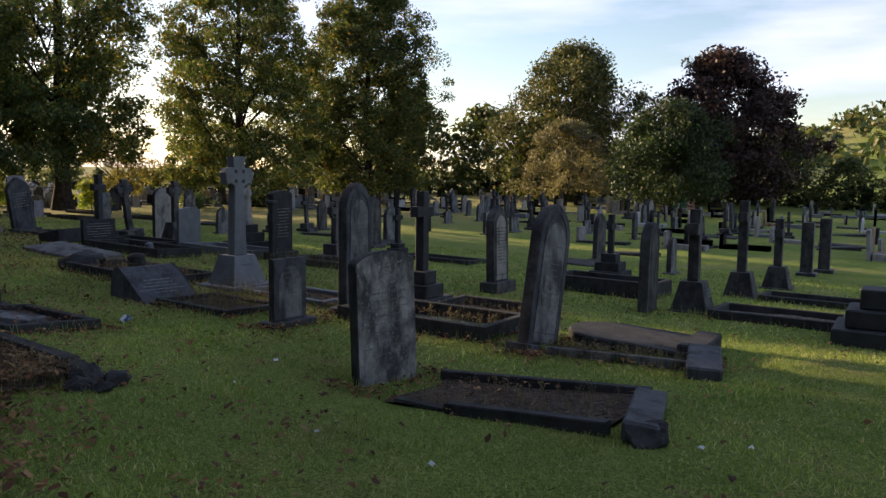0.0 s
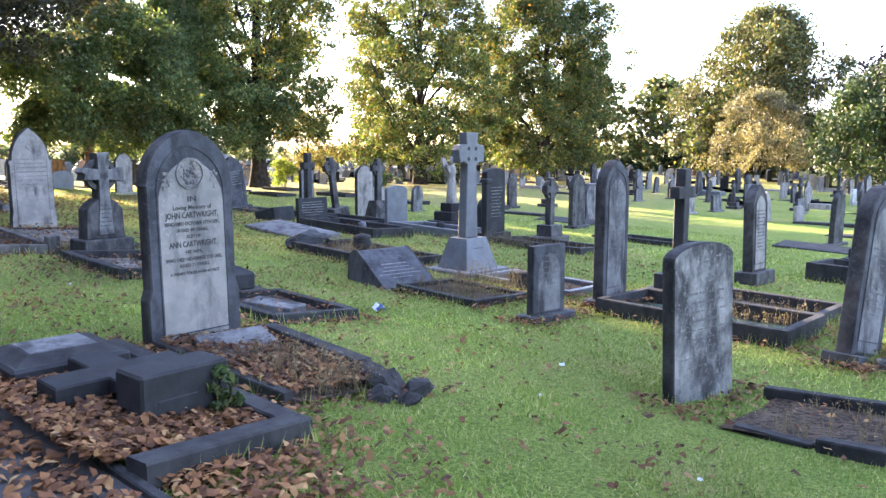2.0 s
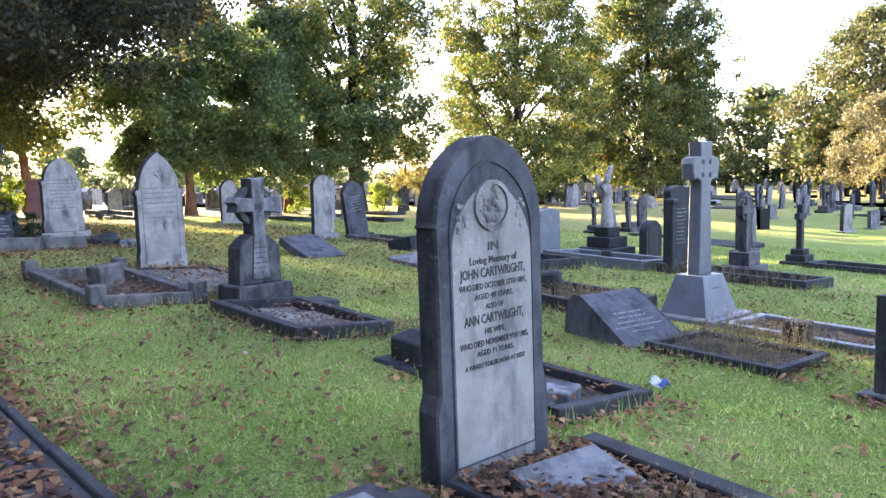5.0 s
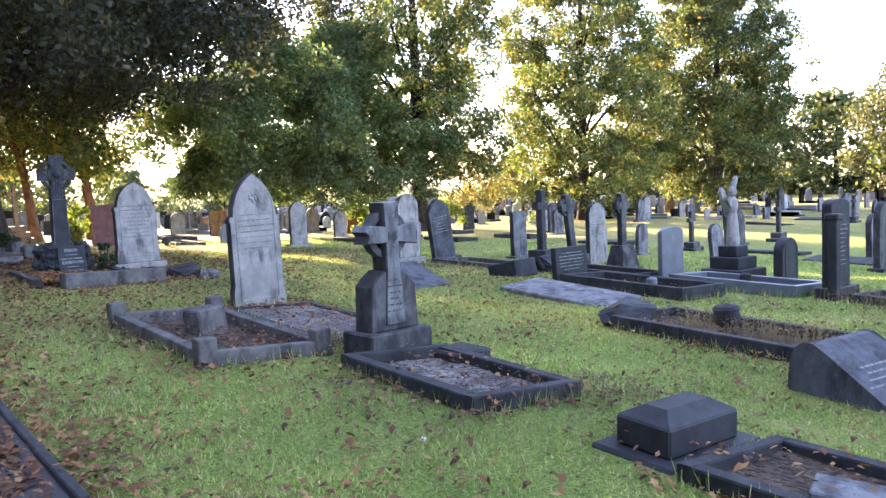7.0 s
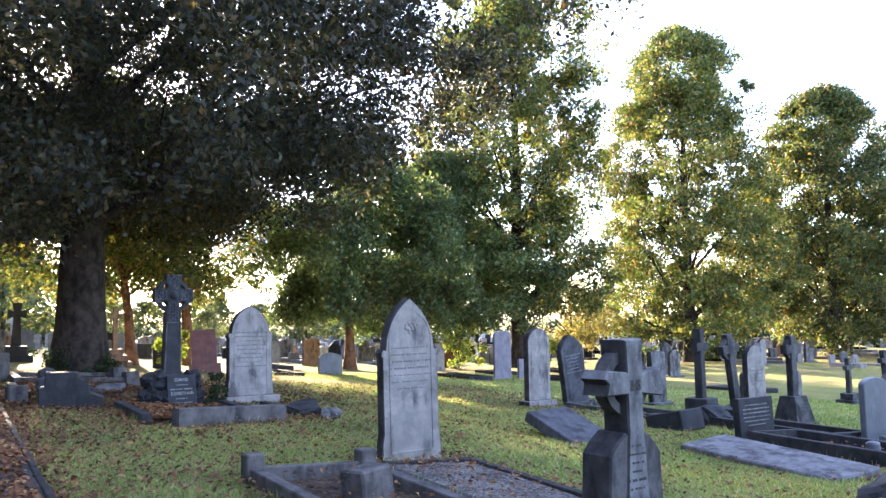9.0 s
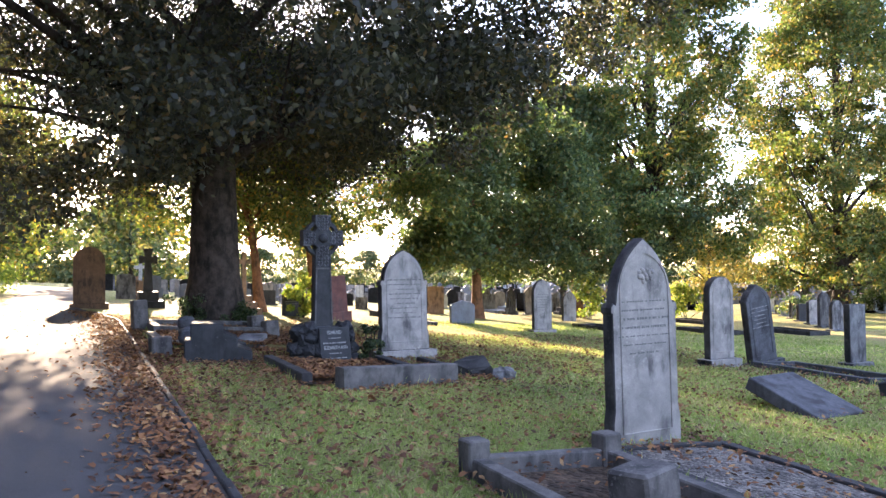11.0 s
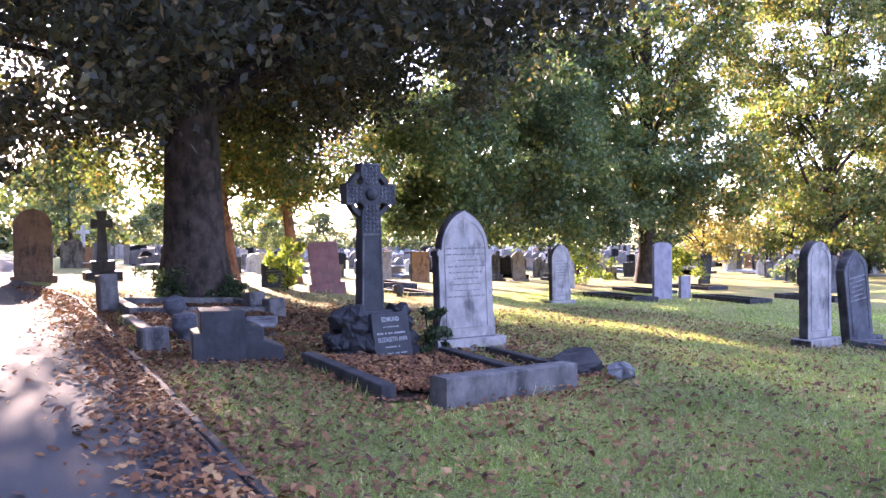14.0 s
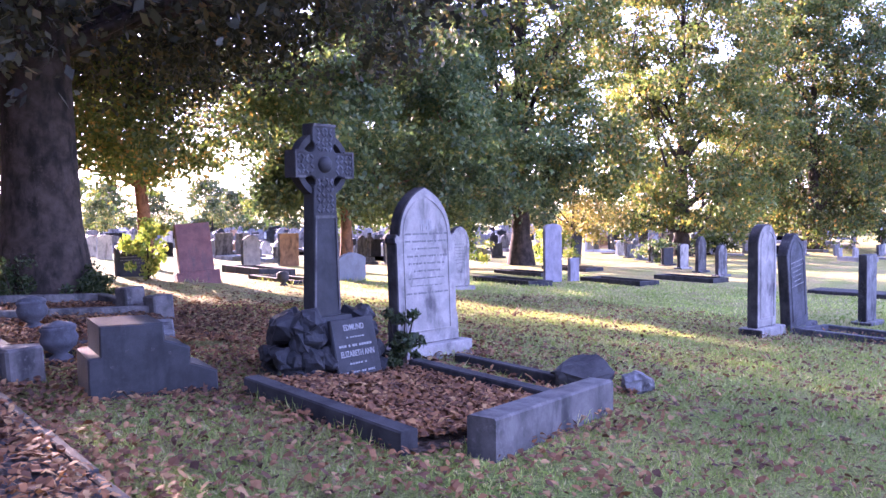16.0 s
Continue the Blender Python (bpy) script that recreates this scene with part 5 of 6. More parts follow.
k6 = kerb_set(-21.95, -19.95, 3.32, 4.95, M_KERB, "dark kerb round a plot heaped with brown leaves", h=0.15, fill=M_SOIL, sides="lr", w=0.13)
bm = bmesh.new()
beam(bm, (-19.72, 3.62), (-20.08, 5.28), 0.20, 0.25)
part("kerb_rail", bm, M_WORN, k6, "broad grey front kerb")
kr = kerb_set(-22.2, -20.6, 5.4, 5.75, M_KERB, "low dark rail of a neighbouring plot", h=0.10, sides="r", w=0.10)
lump("broken_stone", -20.75, 5.95, (0.22, 0.30, 0.22), M_KERB, "jagged dark broken stone beside a kerb", 2.0)
lump("broken_stone", -20.4, 6.25, (0.14, 0.2, 0.12), M_GREY, "pale-flecked lump of broken stone", 4.0)

# tipped steps, urns and kerbs under the beech
ts = thing("tipped_steps", pose(-22.45, 2.75, G(-22.45, 2.75) - 0.04, 0, 0, -10), "dark stepped cross base tipped on its side", "grave block")
bm = bmesh.new()
prism(bm, [(-0.46, -0.05), (0.46, -0.05), (0.45, 0.19), (0.25, 0.27), (0.25, 0.39), (0.07, 0.46), (0.06, 0.59), (-0.38, 0.60), (-0.38, 0.38), (-0.46, 0.37)], -0.28, 0.30, 0.016)
part("stepped_block", bm, M_DARKB, ts)
for k, (hy, hz) in enumerate(((-0.20, 0.40), (-0.02, 0.40), (0.10, 0.36), (-0.30, 0.30))):      # dowel holes, their inner shade painted as black discs
    bm = bmesh.new()
    bmesh.ops.create_cone(bm, cap_ends=True, segments=8, radius1=0.012, radius2=0.012, depth=0.006, matrix=Matrix.Translation((0.301, hy, hz)) @ pose(0, 0, 0, 0, 90, 0))
    part("dowel_hole_disc", bm, M_LETTER_HOLE, ts)
kerb_set(-28.2, -26.4, 2.35, 4.35, M_WORN, "double stone kerb at the foot of a beech", h=0.2, w=0.15, fill=M_SOIL)
kerb_set(-26.2, -24.3, 2.2, 3.4, M_WORN, "low broken kerb strewn with leaves", h=0.12, w=0.16, fill=M_SOIL, sides="lrf")
for x_, y_, h_ in ((-26.35, 4.45, 0.34), (-26.9, 4.3, 0.4), (-23.2, 2.05, 0.28), (-27.6, 2.15, 0.62)):
    slab("kerb_post", x_ - 0.14, x_ + 0.14, y_ - 0.14, y_ + 0.14, h_, M_WORN, "square weathered stone post of a grave kerb", (2, -3, 8), category="stone post")
urn(-25.5, 2.75, 0.32, M_GREYB, "lidded grey stone urn among fallen leaves", 0.1)
urn(-23.9, 2.55, 0.33, M_GREYB, "squat lidded stone urn beside broken kerbs", 0.02)
slab("fallen_stone", -23.9, -23.4, 2.75, 3.3, 0.16, M_KERB, "loose square stone lying in leaves", (3, 6, 24))
slab("fallen_stone", -25.2, -24.4, 3.5, 3.95, 0.16, M_GREY, "loose length of kerb lying askew", (0, 3, -22))

# along the path and behind the beech
headstone("headstone", -36.0, 1.5, 0.86, 1.85, 0.2, "round", M_TAN_BACKLIT, "tan round-headed headstone at the path's edge, darkened as backlit", panel=True, plinth=0.2)
cross_grave("stone_cross", -37.9, 3.3, 1.95, 0.28, 0.2, 0.18, M_DARKB, "dark cross with flared arms on a large base", ((0.95, 0.9, 0.25), (0.6, 0.6, 0.3)), drop=0.36, flare=0.05)
cross_grave("stone_cross", -35.4, 5.85, 1.95, 0.22, 0.14, 0.14, M_TAN, "tan sandstone cross on three steps", ((0.95, 0.9, 0.2), (0.7, 0.66, 0.2), (0.45, 0.42, 0.2)), drop=0.3)
headstone("headstone", -32.75, 7.94, 0.74, 1.34, 0.22, "flat", M_RED, "polished red granite headstone tilted back on its base", plinth=0.28, back=6, side=-4, yaw=-14)
headstone("headstone", -34.73, 7.22, 0.7, 0.82, 0.14, "segment", M_DARKB, "low dark lettered headstone", writing=M_PALELET, rows=5, panel=False)
headstone("headstone", -32.92, 12.19, 0.85, 0.78, 0.14, "ogee", M_BLUE, "pale low wedge-topped headstone", panel=False)
headstone("headstone", -30.06, 13.3, 0.62, 1.55, 0.14, "gothic", M_PALE, "pale pointed headstone standing alone on the lawn", plinth=0.1, writing=M_CUT, rows=7)
headstone("headstone", -31.1, 18.1, 0.76, 1.75, 0.1, "segment", M_LILAC, "plain lilac-grey slab headstone", panel=False)
headstone("headstone", -31.0, 18.95, 0.42, 0.75, 0.12, "flat", M_LILAC, "small lilac-grey square headstone", panel=False)
headstone("headstone", -37.2, 27.0, 0.62, 1.45, 0.14, "round", M_DARKB, "dark headstone leaning sideways", side=7, panel=False)
headstone("headstone", -40.3, 14.8, 0.78, 1.2, 0.14, "flat", M_TAN, "plain square tan sandstone headstone", panel=False)
headstone("headstone", -36.4, 18.8, 0.62, 1.2, 0.14, "gothic", M_PALE, "pale pointed headstone beneath trees", panel=True)
headstone("headstone", -38.2, 12.2, 0.6, 1.1, 0.14, "round", M_PALE, "pale rounded headstone beneath trees", panel=False)
for x_, y_, w_, h_ in ((-31.8, 9.8, 0.9, 0.10), (-30.2, 16.0, 0.9, 0.14), (-33.0, 19.8, 0.9, 0.12), (-29.0, 19.4, 0.9, 0.14), (-34.0, 23.5, 1.0, 0.14), (-28.6, 22.8, 0.9, 0.14), (-34.8, 10.6, 1.0, 0.2)):
    kerb_set(x_ - 2.0, x_, y_, y_ + w_, M_KERB, "low old grave kerb in sunlit grass", h=h_, w=0.1)
urn(-31.6, 9.4, 0.3, M_KERB, "small dark urn on the lawn", 0.0)
cross_grave("white_cross", -62.0, 5.2, 2.0, 0.34, 0.2, 0.2, M_WHITE, "white marble cross in the distance", ((0.8, 0.8, 0.3),), drop=0.4)

# ---- the far field of graves ----
kinds = (("round", M_GREY, 0.62, 1.15), ("gothic", M_GRIT, 0.6, 1.4), ("segment", M_PALE, 0.65, 1.05), ("flat", M_DARKB, 0.75, 0.8), ("ogee", M_PALE, 0.62, 1.3), ("segment", M_BLUE, 0.72, 0.8), ("flat", M_GREY, 0.7, 0.75), ("round", M_WHITE, 0.6, 0.85))
far = random.Random(12)
protos = []
for i, (kind, mat, w, h) in enumerate(kinds):
    protos.append(headstone("far_headstone", -30 - i * 1.5, 26 + i * 1.3, w, h, 0.14, kind, mat, "%s headstone in the rows across the lawn" % ("plain low" if h < 1 else "old upright"), panel=False, plinth=0.1, group="far headstones"))
pc = cross_grave("far_cross", -20.5, 27.0, 1.5, 0.2, 0.14, 0.14, M_GRIT, "old stone cross in the rows across the lawn", ((0.66, 0.6, 0.18), (0.42, 0.4, 0.2)), drop=0.3, group="far crosses")
pk = slab("far_kerb", -25.4, -23.4, 22, 22.9, 0.12, M_KERB, "low grave slab in the rows across the lawn")
pk["group"] = "far grave slabs"
spots = []
for row in range(17):
    rx = -2.5 - row * 2.6
    for n in range(26):
        ry = 17.5 + n * 1.55 + far.uniform(-0.5, 0.5)
        if -20 < rx and ry < 19.5 or far.random() < 0.60 or (-40 < rx < -23 and ry < 36):
            continue
        spots.append((rx + far.uniform(-0.35, 0.35), ry, 0))
for row in range(26):                                  # the newer rows, low and close together
    rx = -43 - row * 2.2
    for n in range(24):
        ry = 6.5 + n * 2.0 + far.uniform(-0.5, 0.5)
        if far.random() < 0.68:
            continue
        spots.append((rx + far.uniform(-0.3, 0.3), ry, 1))
for x_, y_, new_ in spots:
    r = far.random()
    if new_:
        src = protos[far.choice((3, 5, 6, 7, 5, 6, 2))]
        s = far.uniform(0.75, 1.0)
    elif r < 0.2:
        src, s = pc, far.uniform(0.75, 1.15)
    elif r < 0.42:
        src, s = pk, 1.0
    else:
        src, s = protos[far.choice((0, 1, 2, 4, 1, 0, 6))], far.uniform(0.8, 1.15)
    copy_thing(src, stand(x_, y_, far.uniform(-6, 6), far.uniform(-4, 4), far.uniform(-3, 4)) @ Matrix.Diagonal((s, s, s, 1)))


def far_rows(name, mat, seed, n, place, label):
    """Rows of graves too far off to tell apart: slabs with rounded or square heads, and their kerbs."""
    rg = random.Random(seed)
    V, Fc = [], []
    for k in range(n):
        x, y = place(rg)
        z, w, h, t, a = G(x, y) - 0.05, rg.uniform(0.5, 0.85), rg.uniform(0.5, 1.15), rg.uniform(0.1, 0.16), rg.uniform(-0.12, 0.12)
        o = outline(rg.choice(("segment", "flat", "flat", "gothic")), w, h)
        o = o if len(o) < 9 else o[:2] + o[2::3]
        m = len(o)
        tip = rg.uniform(-0.06, 0.06)
        b = len(V)
        for dx in (-t / 2, t / 2):
            V += [(x + dx - py * a + tip * pz, y + py, z + pz) for py, pz in o]
        Fc += [tuple(range(b, b + m))[::-1], tuple(range(b + m, b + 2 * m))]
        Fc += [(b + i, b + (i + 1) % m, b + m + (i + 1) % m, b + m + i) for i in range(m)]
        if rg.random() < 0.6:                          # the plot in front, low and flat
            b, L, hh = len(V), rg.uniform(1.2, 1.9), rg.uniform(0.12, 0.3)
            V += [(x + dx, y + dy, z + dz) for dz in (0, hh) for dx, dy in ((0.1, -w / 2), (L, -w / 2), (L, w / 2), (0.1, w / 2))]
            Fc += [tuple(b + i for i in q) for q in ((4, 5, 6, 7), (0, 1, 5, 4), (1, 2, 6, 5), (2, 3, 7, 6), (3, 0, 4, 7))]
    tagged(mesh_object(name, V, Fc, mat), label, "graves", kind="stuff")


def newer_field(rg):
    return -44 - 2.1 * rg.randrange(31) + rg.uniform(-0.3, 0.3), rg.uniform(3, 66)


def older_field(rg):
    while True:
        x, y = -3 - 2.4 * rg.randrange(24) + rg.uniform(-0.4, 0.4), rg.uniform(25, 74)
        if x < -50 or y > (38 if x < -22 else 28):
            return x + 8 * rg.random(), y


for mat, n1, n2 in ((M_GREY, 190, 70), (M_PALE, 130, 60), (M_DARKB, 130, 70), (M_BLUE, 110, 30), (M_WHITE, 60, 16), (M_TAN, 40, 14)):
    far_rows("far_graves", mat, n1, n1, newer_field, "crowded rows of low graves in the newer field")
    far_rows("far_graves", mat, n2 + 1, n2, older_field, "scattered old graves on the far lawn")


# ---- far side: hedge, shed, houses ----
def hedge(x0, x1, y0, y1, h, mat, label, seed, n):
    rg = random.Random(seed)
    ob = thing("hedge", pose(0, 0, 0), label, "hedge")
    cen = []
    for k in range(n):
        f = rg.random()
        x, y = x0 + (x1 - x0) * f + rg.uniform(-0.6, 0.6), y0 + (y1 - y0) * f + rg.uniform(-0.6, 0.6)
        cen.append((x, y, G(x, y) + rg.uniform(0.1, h)))
    leaf_mesh("foliage", cen, [rg.uniform(0.6, 1.1) for _ in cen], 40, 0.4, mat, ob, seed)
    return ob


hedge(-95, -20, 66, 92, 2.2, M_LF_DARK, "long dark clipped hedge on the far boundary", 41, 260)
hedge(-20, 40, 92, 60, 2.4, M_LF_DARK, "long dark hedge on the far boundary", 42, 220)
hedge(-108, -95, -14, 66, 2.0, M_LF_FAR, "green hedge beyond the newer graves", 43, 220)


def house(x, y, yaw, w, d, h, wall, roof, label):
    ob = thing("house", pose(x, y, G(x, y) - 0.2, 0, 0, yaw), label, "house", "far houses")
    bm = bmesh.new()
    box(bm, -w / 2, w / 2, -d / 2, d / 2, 0, h)
    part("wall", bm, wall, ob)
    bm = bmesh.new()
    a, b = w / 2 + 0.3, d / 2 + 0.3
    v = [bm.verts.new(p) for p in ((-a, -b, h), (a, -b, h), (a, b, h), (-a, b, h), (-a, 0, h + d * 0.42), (a, 0, h + d * 0.42))]
    for q in ((0, 1, 5, 4), (2, 3, 4, 5), (0, 4, 3), (1, 2, 5), (3, 2, 1, 0)):
        bm.faces.new([v[k] for k in q])
    rf = part("roof", bm, roof, ob)
    bm = bmesh.new()
    box(bm, -w * 0.3 - 0.4, -w * 0.3 + 0.4, -0.35, 0.35, h + d * 0.3, h + d * 0.42 + 1.1)
    part("chimney", bm, wall, rf)
    for k in range(3):
        for zz_ in (1.0, 3.6):
            bm = bmesh.new()
            cx = -w / 2 + w * (k + 0.5) / 3
            box(bm, cx - 0.6, cx + 0.6, -d / 2 - 0.06, -d / 2 + 0.05, zz_, zz_ + 1.3)
            part("window", bm, M_PANE, ob)
    return ob


M_BRICK = plain("far_brick", (0.30, 0.14, 0.10), 0.9, 0.3, 3)
M_ROOF = plain("far_roof", (0.16, 0.12, 0.11), 0.85, 0.3, 3)
M_PANE = plain("far_window", (0.07, 0.08, 0.09), 0.15, 0.2, 1)
M_SHED = plain("green_paint", (0.02, 0.12, 0.07), 0.6, 0.2, 2)
for hx, hy, yw, w in ((14, 130, 4, 26), (60, 300, 0, 30), (100, 310, 10, 30), (20, 330, -5, 40), (140, 330, 0, 40)):
    house(hx, hy, yw, w, 8, 5.2, M_BRICK, M_ROOF, "brick houses with pitched roof beyond the cemetery")
sh = thing("shed", pose(-17.5, 68, G(-17.5, 68) - 0.05), "small brick hut with a green door", "shed")
bm = bmesh.new()
box(bm, -1.6, 1.6, -1.2, 1.2, 0, 2.1)
part("wall", bm, M_BRICK, sh)
bm = bmesh.new()
box(bm, 0.2, 1.5, -1.26, -1.2, 0, 1.9)
part("door", bm, M_SHED, sh)
bm = bmesh.new()
box(bm, -1.8, 1.8, -1.4, 1.4, 2.1, 2.25)
part("roof", bm, M_ROOF, sh)
rw = random.Random(9)                                   # woods on the far hill
cen, rad = [], []
for k in range(750):
    x, y = rw.uniform(-120, 260), rw.uniform(260, 480)
    cen.append((x, y, G(x, y) + rw.uniform(0, 6)))
    rad.append(rw.uniform(3, 6))
wd = leaf_mesh("hill_woods", cen, rad, 26, 3.0, M_LF_FAR, None, 77)
tagged(wd, "distant wooded hillside with autumn trees", "woods", kind="stuff")


# ---- bushes, ivy and weeds ----
def bush(name, x, y, r, h, mat, label, seed, per=70, leaf=0.10, clumps=26, dz=0.0):
    rg = random.Random(seed)
    ob = thing(name, pose(x, y, G(x, y) + dz), label, "bush")
    cen = [(rg.gauss(0, r * 0.45), rg.gauss(0, r * 0.45), h * (0.1 + 0.8 * rg.random())) for _ in range(clumps)]
    leaf_mesh("foliage", cen, [r * rg.uniform(0.25, 0.45) for _ in cen], per, leaf, mat, ob, seed)
    V, Fc = [], []
    for c in cen[:7]:
        p = Vector(c)
        tube(V, Fc, [Vector((p.x * 0.2, p.y * 0.2, -0.03)), p * 0.5, p], [0.012, 0.01, 0.005], 5)
    mesh_object("stem", V, Fc, M_BARK, ob)
    return ob


bush("ivy_bush", -38.0, 21.0, 0.85, 1.9, M_LF_YELGREEN, "bright ivy bush round a tree's foot", 51, 70, 0.11, 40)
bush("ivy_bush", -33.9, 7.3, 0.5, 1.4, M_LF_YELGREEN, "yellow-green ivy beside a red granite stone", 52, 60, 0.10, 26)
bush("laurel_bush", -37.5, 39.5, 1.1, 1.4, M_LF_DARK, "dark green bush under a lime", 53, 60, 0.14, 36)
bush("laurel_bush", -36.0, 31.5, 1.0, 1.1, M_LF_GREEN, "low green bush beside a tree trunk", 54, 60, 0.12, 30)
bush("laurel_bush", -37.6, 26.0, 0.8, 1.8, M_LF_YELGREEN, "suckering green shoots at a lime's base", 55, 60, 0.12, 36)
bush("rose_bush", -21.95, 4.85, 0.20, 0.62, M_LF_DARK, "dark green shrub growing beside a celtic cross", 56, 50, 0.05, 22)
bush("ivy_sprig", -5.45, 2.42, 0.11, 0.36, M_LF_GREEN, "green ivy sprig on a stone block", 57, 26, 0.05, 16)
bush("privet_bush", -50.0, -2.6, 2.0, 1.7, M_LF_YELGREEN, "bright green bushes across the path", 58, 80, 0.14, 60)
bush("privet_bush", -42.0, -3.2, 1.5, 1.3, M_LF_GREEN, "green bushes across the path", 59, 80, 0.14, 40)
bush("ivy_growth", -28.75, 3.35, 0.42, 0.75, M_LF_DARK, "dark ivy and shoots round the beech's foot", 60, 60, 0.06, 30)
bush("ivy_growth", -28.7, 4.4, 0.36, 0.6, M_LF_DARK, "dark ivy and shoots round the beech's foot", 61, 60, 0.06, 26)
slab("boundary_stone", -44, -38, -2.6, -2.3, 0.4, M_DARKB, "low dark stone edging across the path")


def weeds(x0, x1, y0, y1, n, h, seed, label="dry brown weeds gone to seed"):
    rg = np.random.default_rng(seed)
    V, Fc = [], []
    for k in range(n):
        x, y = rg.uniform(x0, x1), rg.uniform(y0, y1)
        z = G(x, y) + 0.05
        hh = h * rg.uniform(0.4, 1.0)
        a = rg.uniform(0, 6.28)
        dx, dy = 0.22 * hh * math.cos(a), 0.22 * hh * math.sin(a)
        b = len(V)
        V += [(x - 0.004, y, z), (x + 0.004, y, z), (x + dx, y + dy, z + hh)]
        Fc.append((b, b + 1, b + 2))
        for j in range(12):
            f = rg.uniform(0.35, 1.0)
            s = 0.0065 * rg.uniform(0.6, 1.4)
            p = np.array((x + dx * f, y + dy * f, z + hh * f)) + rg.normal(0, 0.014, 3)
            d = rg.normal(0, s, (3, 3))
            b = len(V)
            V += [tuple(p + d[0]), tuple(p + d[1]), tuple(p + d[2])]
            Fc.append((b, b + 1, b + 2))
    tagged(mesh_object("dry_weeds", V, Fc, M_DRY), label, "weeds", kind="stuff")


weeds(-6.7, -5.5, 3.1, 3.75, 190, 0.22, 1)
weeds(-8.9, -7.8, 7.3, 8.9, 260, 0.36, 2)
weeds(-3.6, -1.9, 5.5, 6.5, 110, 0.16, 3)
weeds(-12.4, -10.6, 8.5, 9.5, 340, 0.3, 4)
weeds(-11.3, -10.4, 5.2, 6.0, 90, 0.09, 5)
weeds(-3.3, -1.8, 8.0, 8.6, 200, 0.14, 6)
weeds(-13.9, -13.2, 4.4, 5.0, 160, 0.12, 7)
weeds(-6.2, -4.6, 8.5, 10.4, 240, 0.2, 8)
weeds(-12.3, -10.0, 12.0, 13.9, 220, 0.3, 9)

M_FOIL = plain("white_plastic_film", (0.62, 0.66, 0.74), 0.35, 0.2, 30)
M_PRINT = plain("blue_print", (0.06, 0.11, 0.28), 0.4, 0.2, 30)


def scrap(name, x, y, size, mat, label, seed, parent=None):
    """A crumpled piece of packaging lying on the grass."""
    rg = random.Random(seed)
    bm = bmesh.new()
    bmesh.ops.create_grid(bm, x_segments=6, y_segments=4, size=0.5)
    for v in bm.verts:
        v.co = Vector((v.co.x * size[0], v.co.y * size[1], abs(noise.noise(v.co * 4 + Vector((seed, 0, 0)))) * size[2] + 0.4 * size[2] * math.cos(v.co.y * 5)))
    bmesh.ops.solidify(bm, geom=bm.faces, thickness=0.002)
    ob = part(name, bm, mat, parent)
    if parent is None:
        ob.matrix_world = pose(x, y, rough_ground(x, y) + 0.03, 0, 0, rg.uniform(0, 360))
        tagged(ob, label, "litter")
    return ob


wr = scrap("drink_pouch", -8.15, 6.05, (0.17, 0.10, 0.07), M_FOIL, "crumpled white and blue plastic wrapper on the lawn", 2)
bl = scrap("printed_end", 0, 0, (0.06, 0.09, 0.07), M_PRINT, "", 2, wr)
bl.location = (0.075, 0, 0.008)
bl["label"] = "blue printed end"
for k, (lx, ly, sz) in enumerate(((-2.3, 3.75, 0.045), (-1.08, 5.2, 0.04), (-0.8, 5.4, 0.045), (-5.45, 5.8, 0.05), (-3.3, 3.9, 0.03), (-4.9, 4.7, 0.03), (-10.6, 3.6, 0.035))):
    scrap("paper_scrap", lx, ly, (sz, sz * 0.7, sz * 0.5), M_FOIL, "small pale scrap of paper lying in the grass", k + 11)

# ---- path edging, one stone after another ----
pe = thing("path_edging", Matrix(), "thin line of worn edging stones beside the path", "edging")
x = 2.0
first = None
while x > -33:
    y = path_edges(x - 0.45)[1] + 0.03
    zc = G(x - 0.45, y)
    if first is None:
        bm = bmesh.new()
        box(bm, -0.445, 0.445, -0.028, 0.028, -0.10, 0.075, 0.008)
        ob = part("edging_stone", bm, M_KERB, pe)
        first = ob.data
    else:
        ob = new("edging_stone", first)
        ob.parent = pe
    slope = (G(x, y) - G(x - 0.9, y)) / 0.9
    ob.matrix_world = pose(x - 0.45, y, zc + random.uniform(-0.012, 0.012), 0, -math.degrees(math.atan(slope)), math.degrees(math.atan2(path_edges(x)[1] - path_edges(x - 0.9)[1], 0.9)) + random.uniform(-0.8, 0.8))
    x -= 0.9

# ---- fallen leaves and grass ----
PLOTS = [(-3.8, -1.8, 5.45, 6.6), (-7.35, -5.6, 2.95, 3.9), (-7.3, -5.05, 1.45, 2.5), (-9.6, -8.0, 4.6, 5.5), (-12.6, -10.9, 4.4, 5.4), (-15.9, -13.3, 3.3, 4.4), (-16.1, -13.8, 4.8, 5.9), (-21.9, -20.0, 3.4, 5.2), (-6.6, -4.4, 8.4, 9.5), (-12.9, -10.5, 8.4, 9.6), (-16.1, -13.7, 11, 12.1), (-28, -24, 2.3, 4.3), (-10.0, -9.3, 4.4, 5.4)]


def in_plot(x, y):
    return any(a < x < b and c < y < d for a, b, c, d in PLOTS)


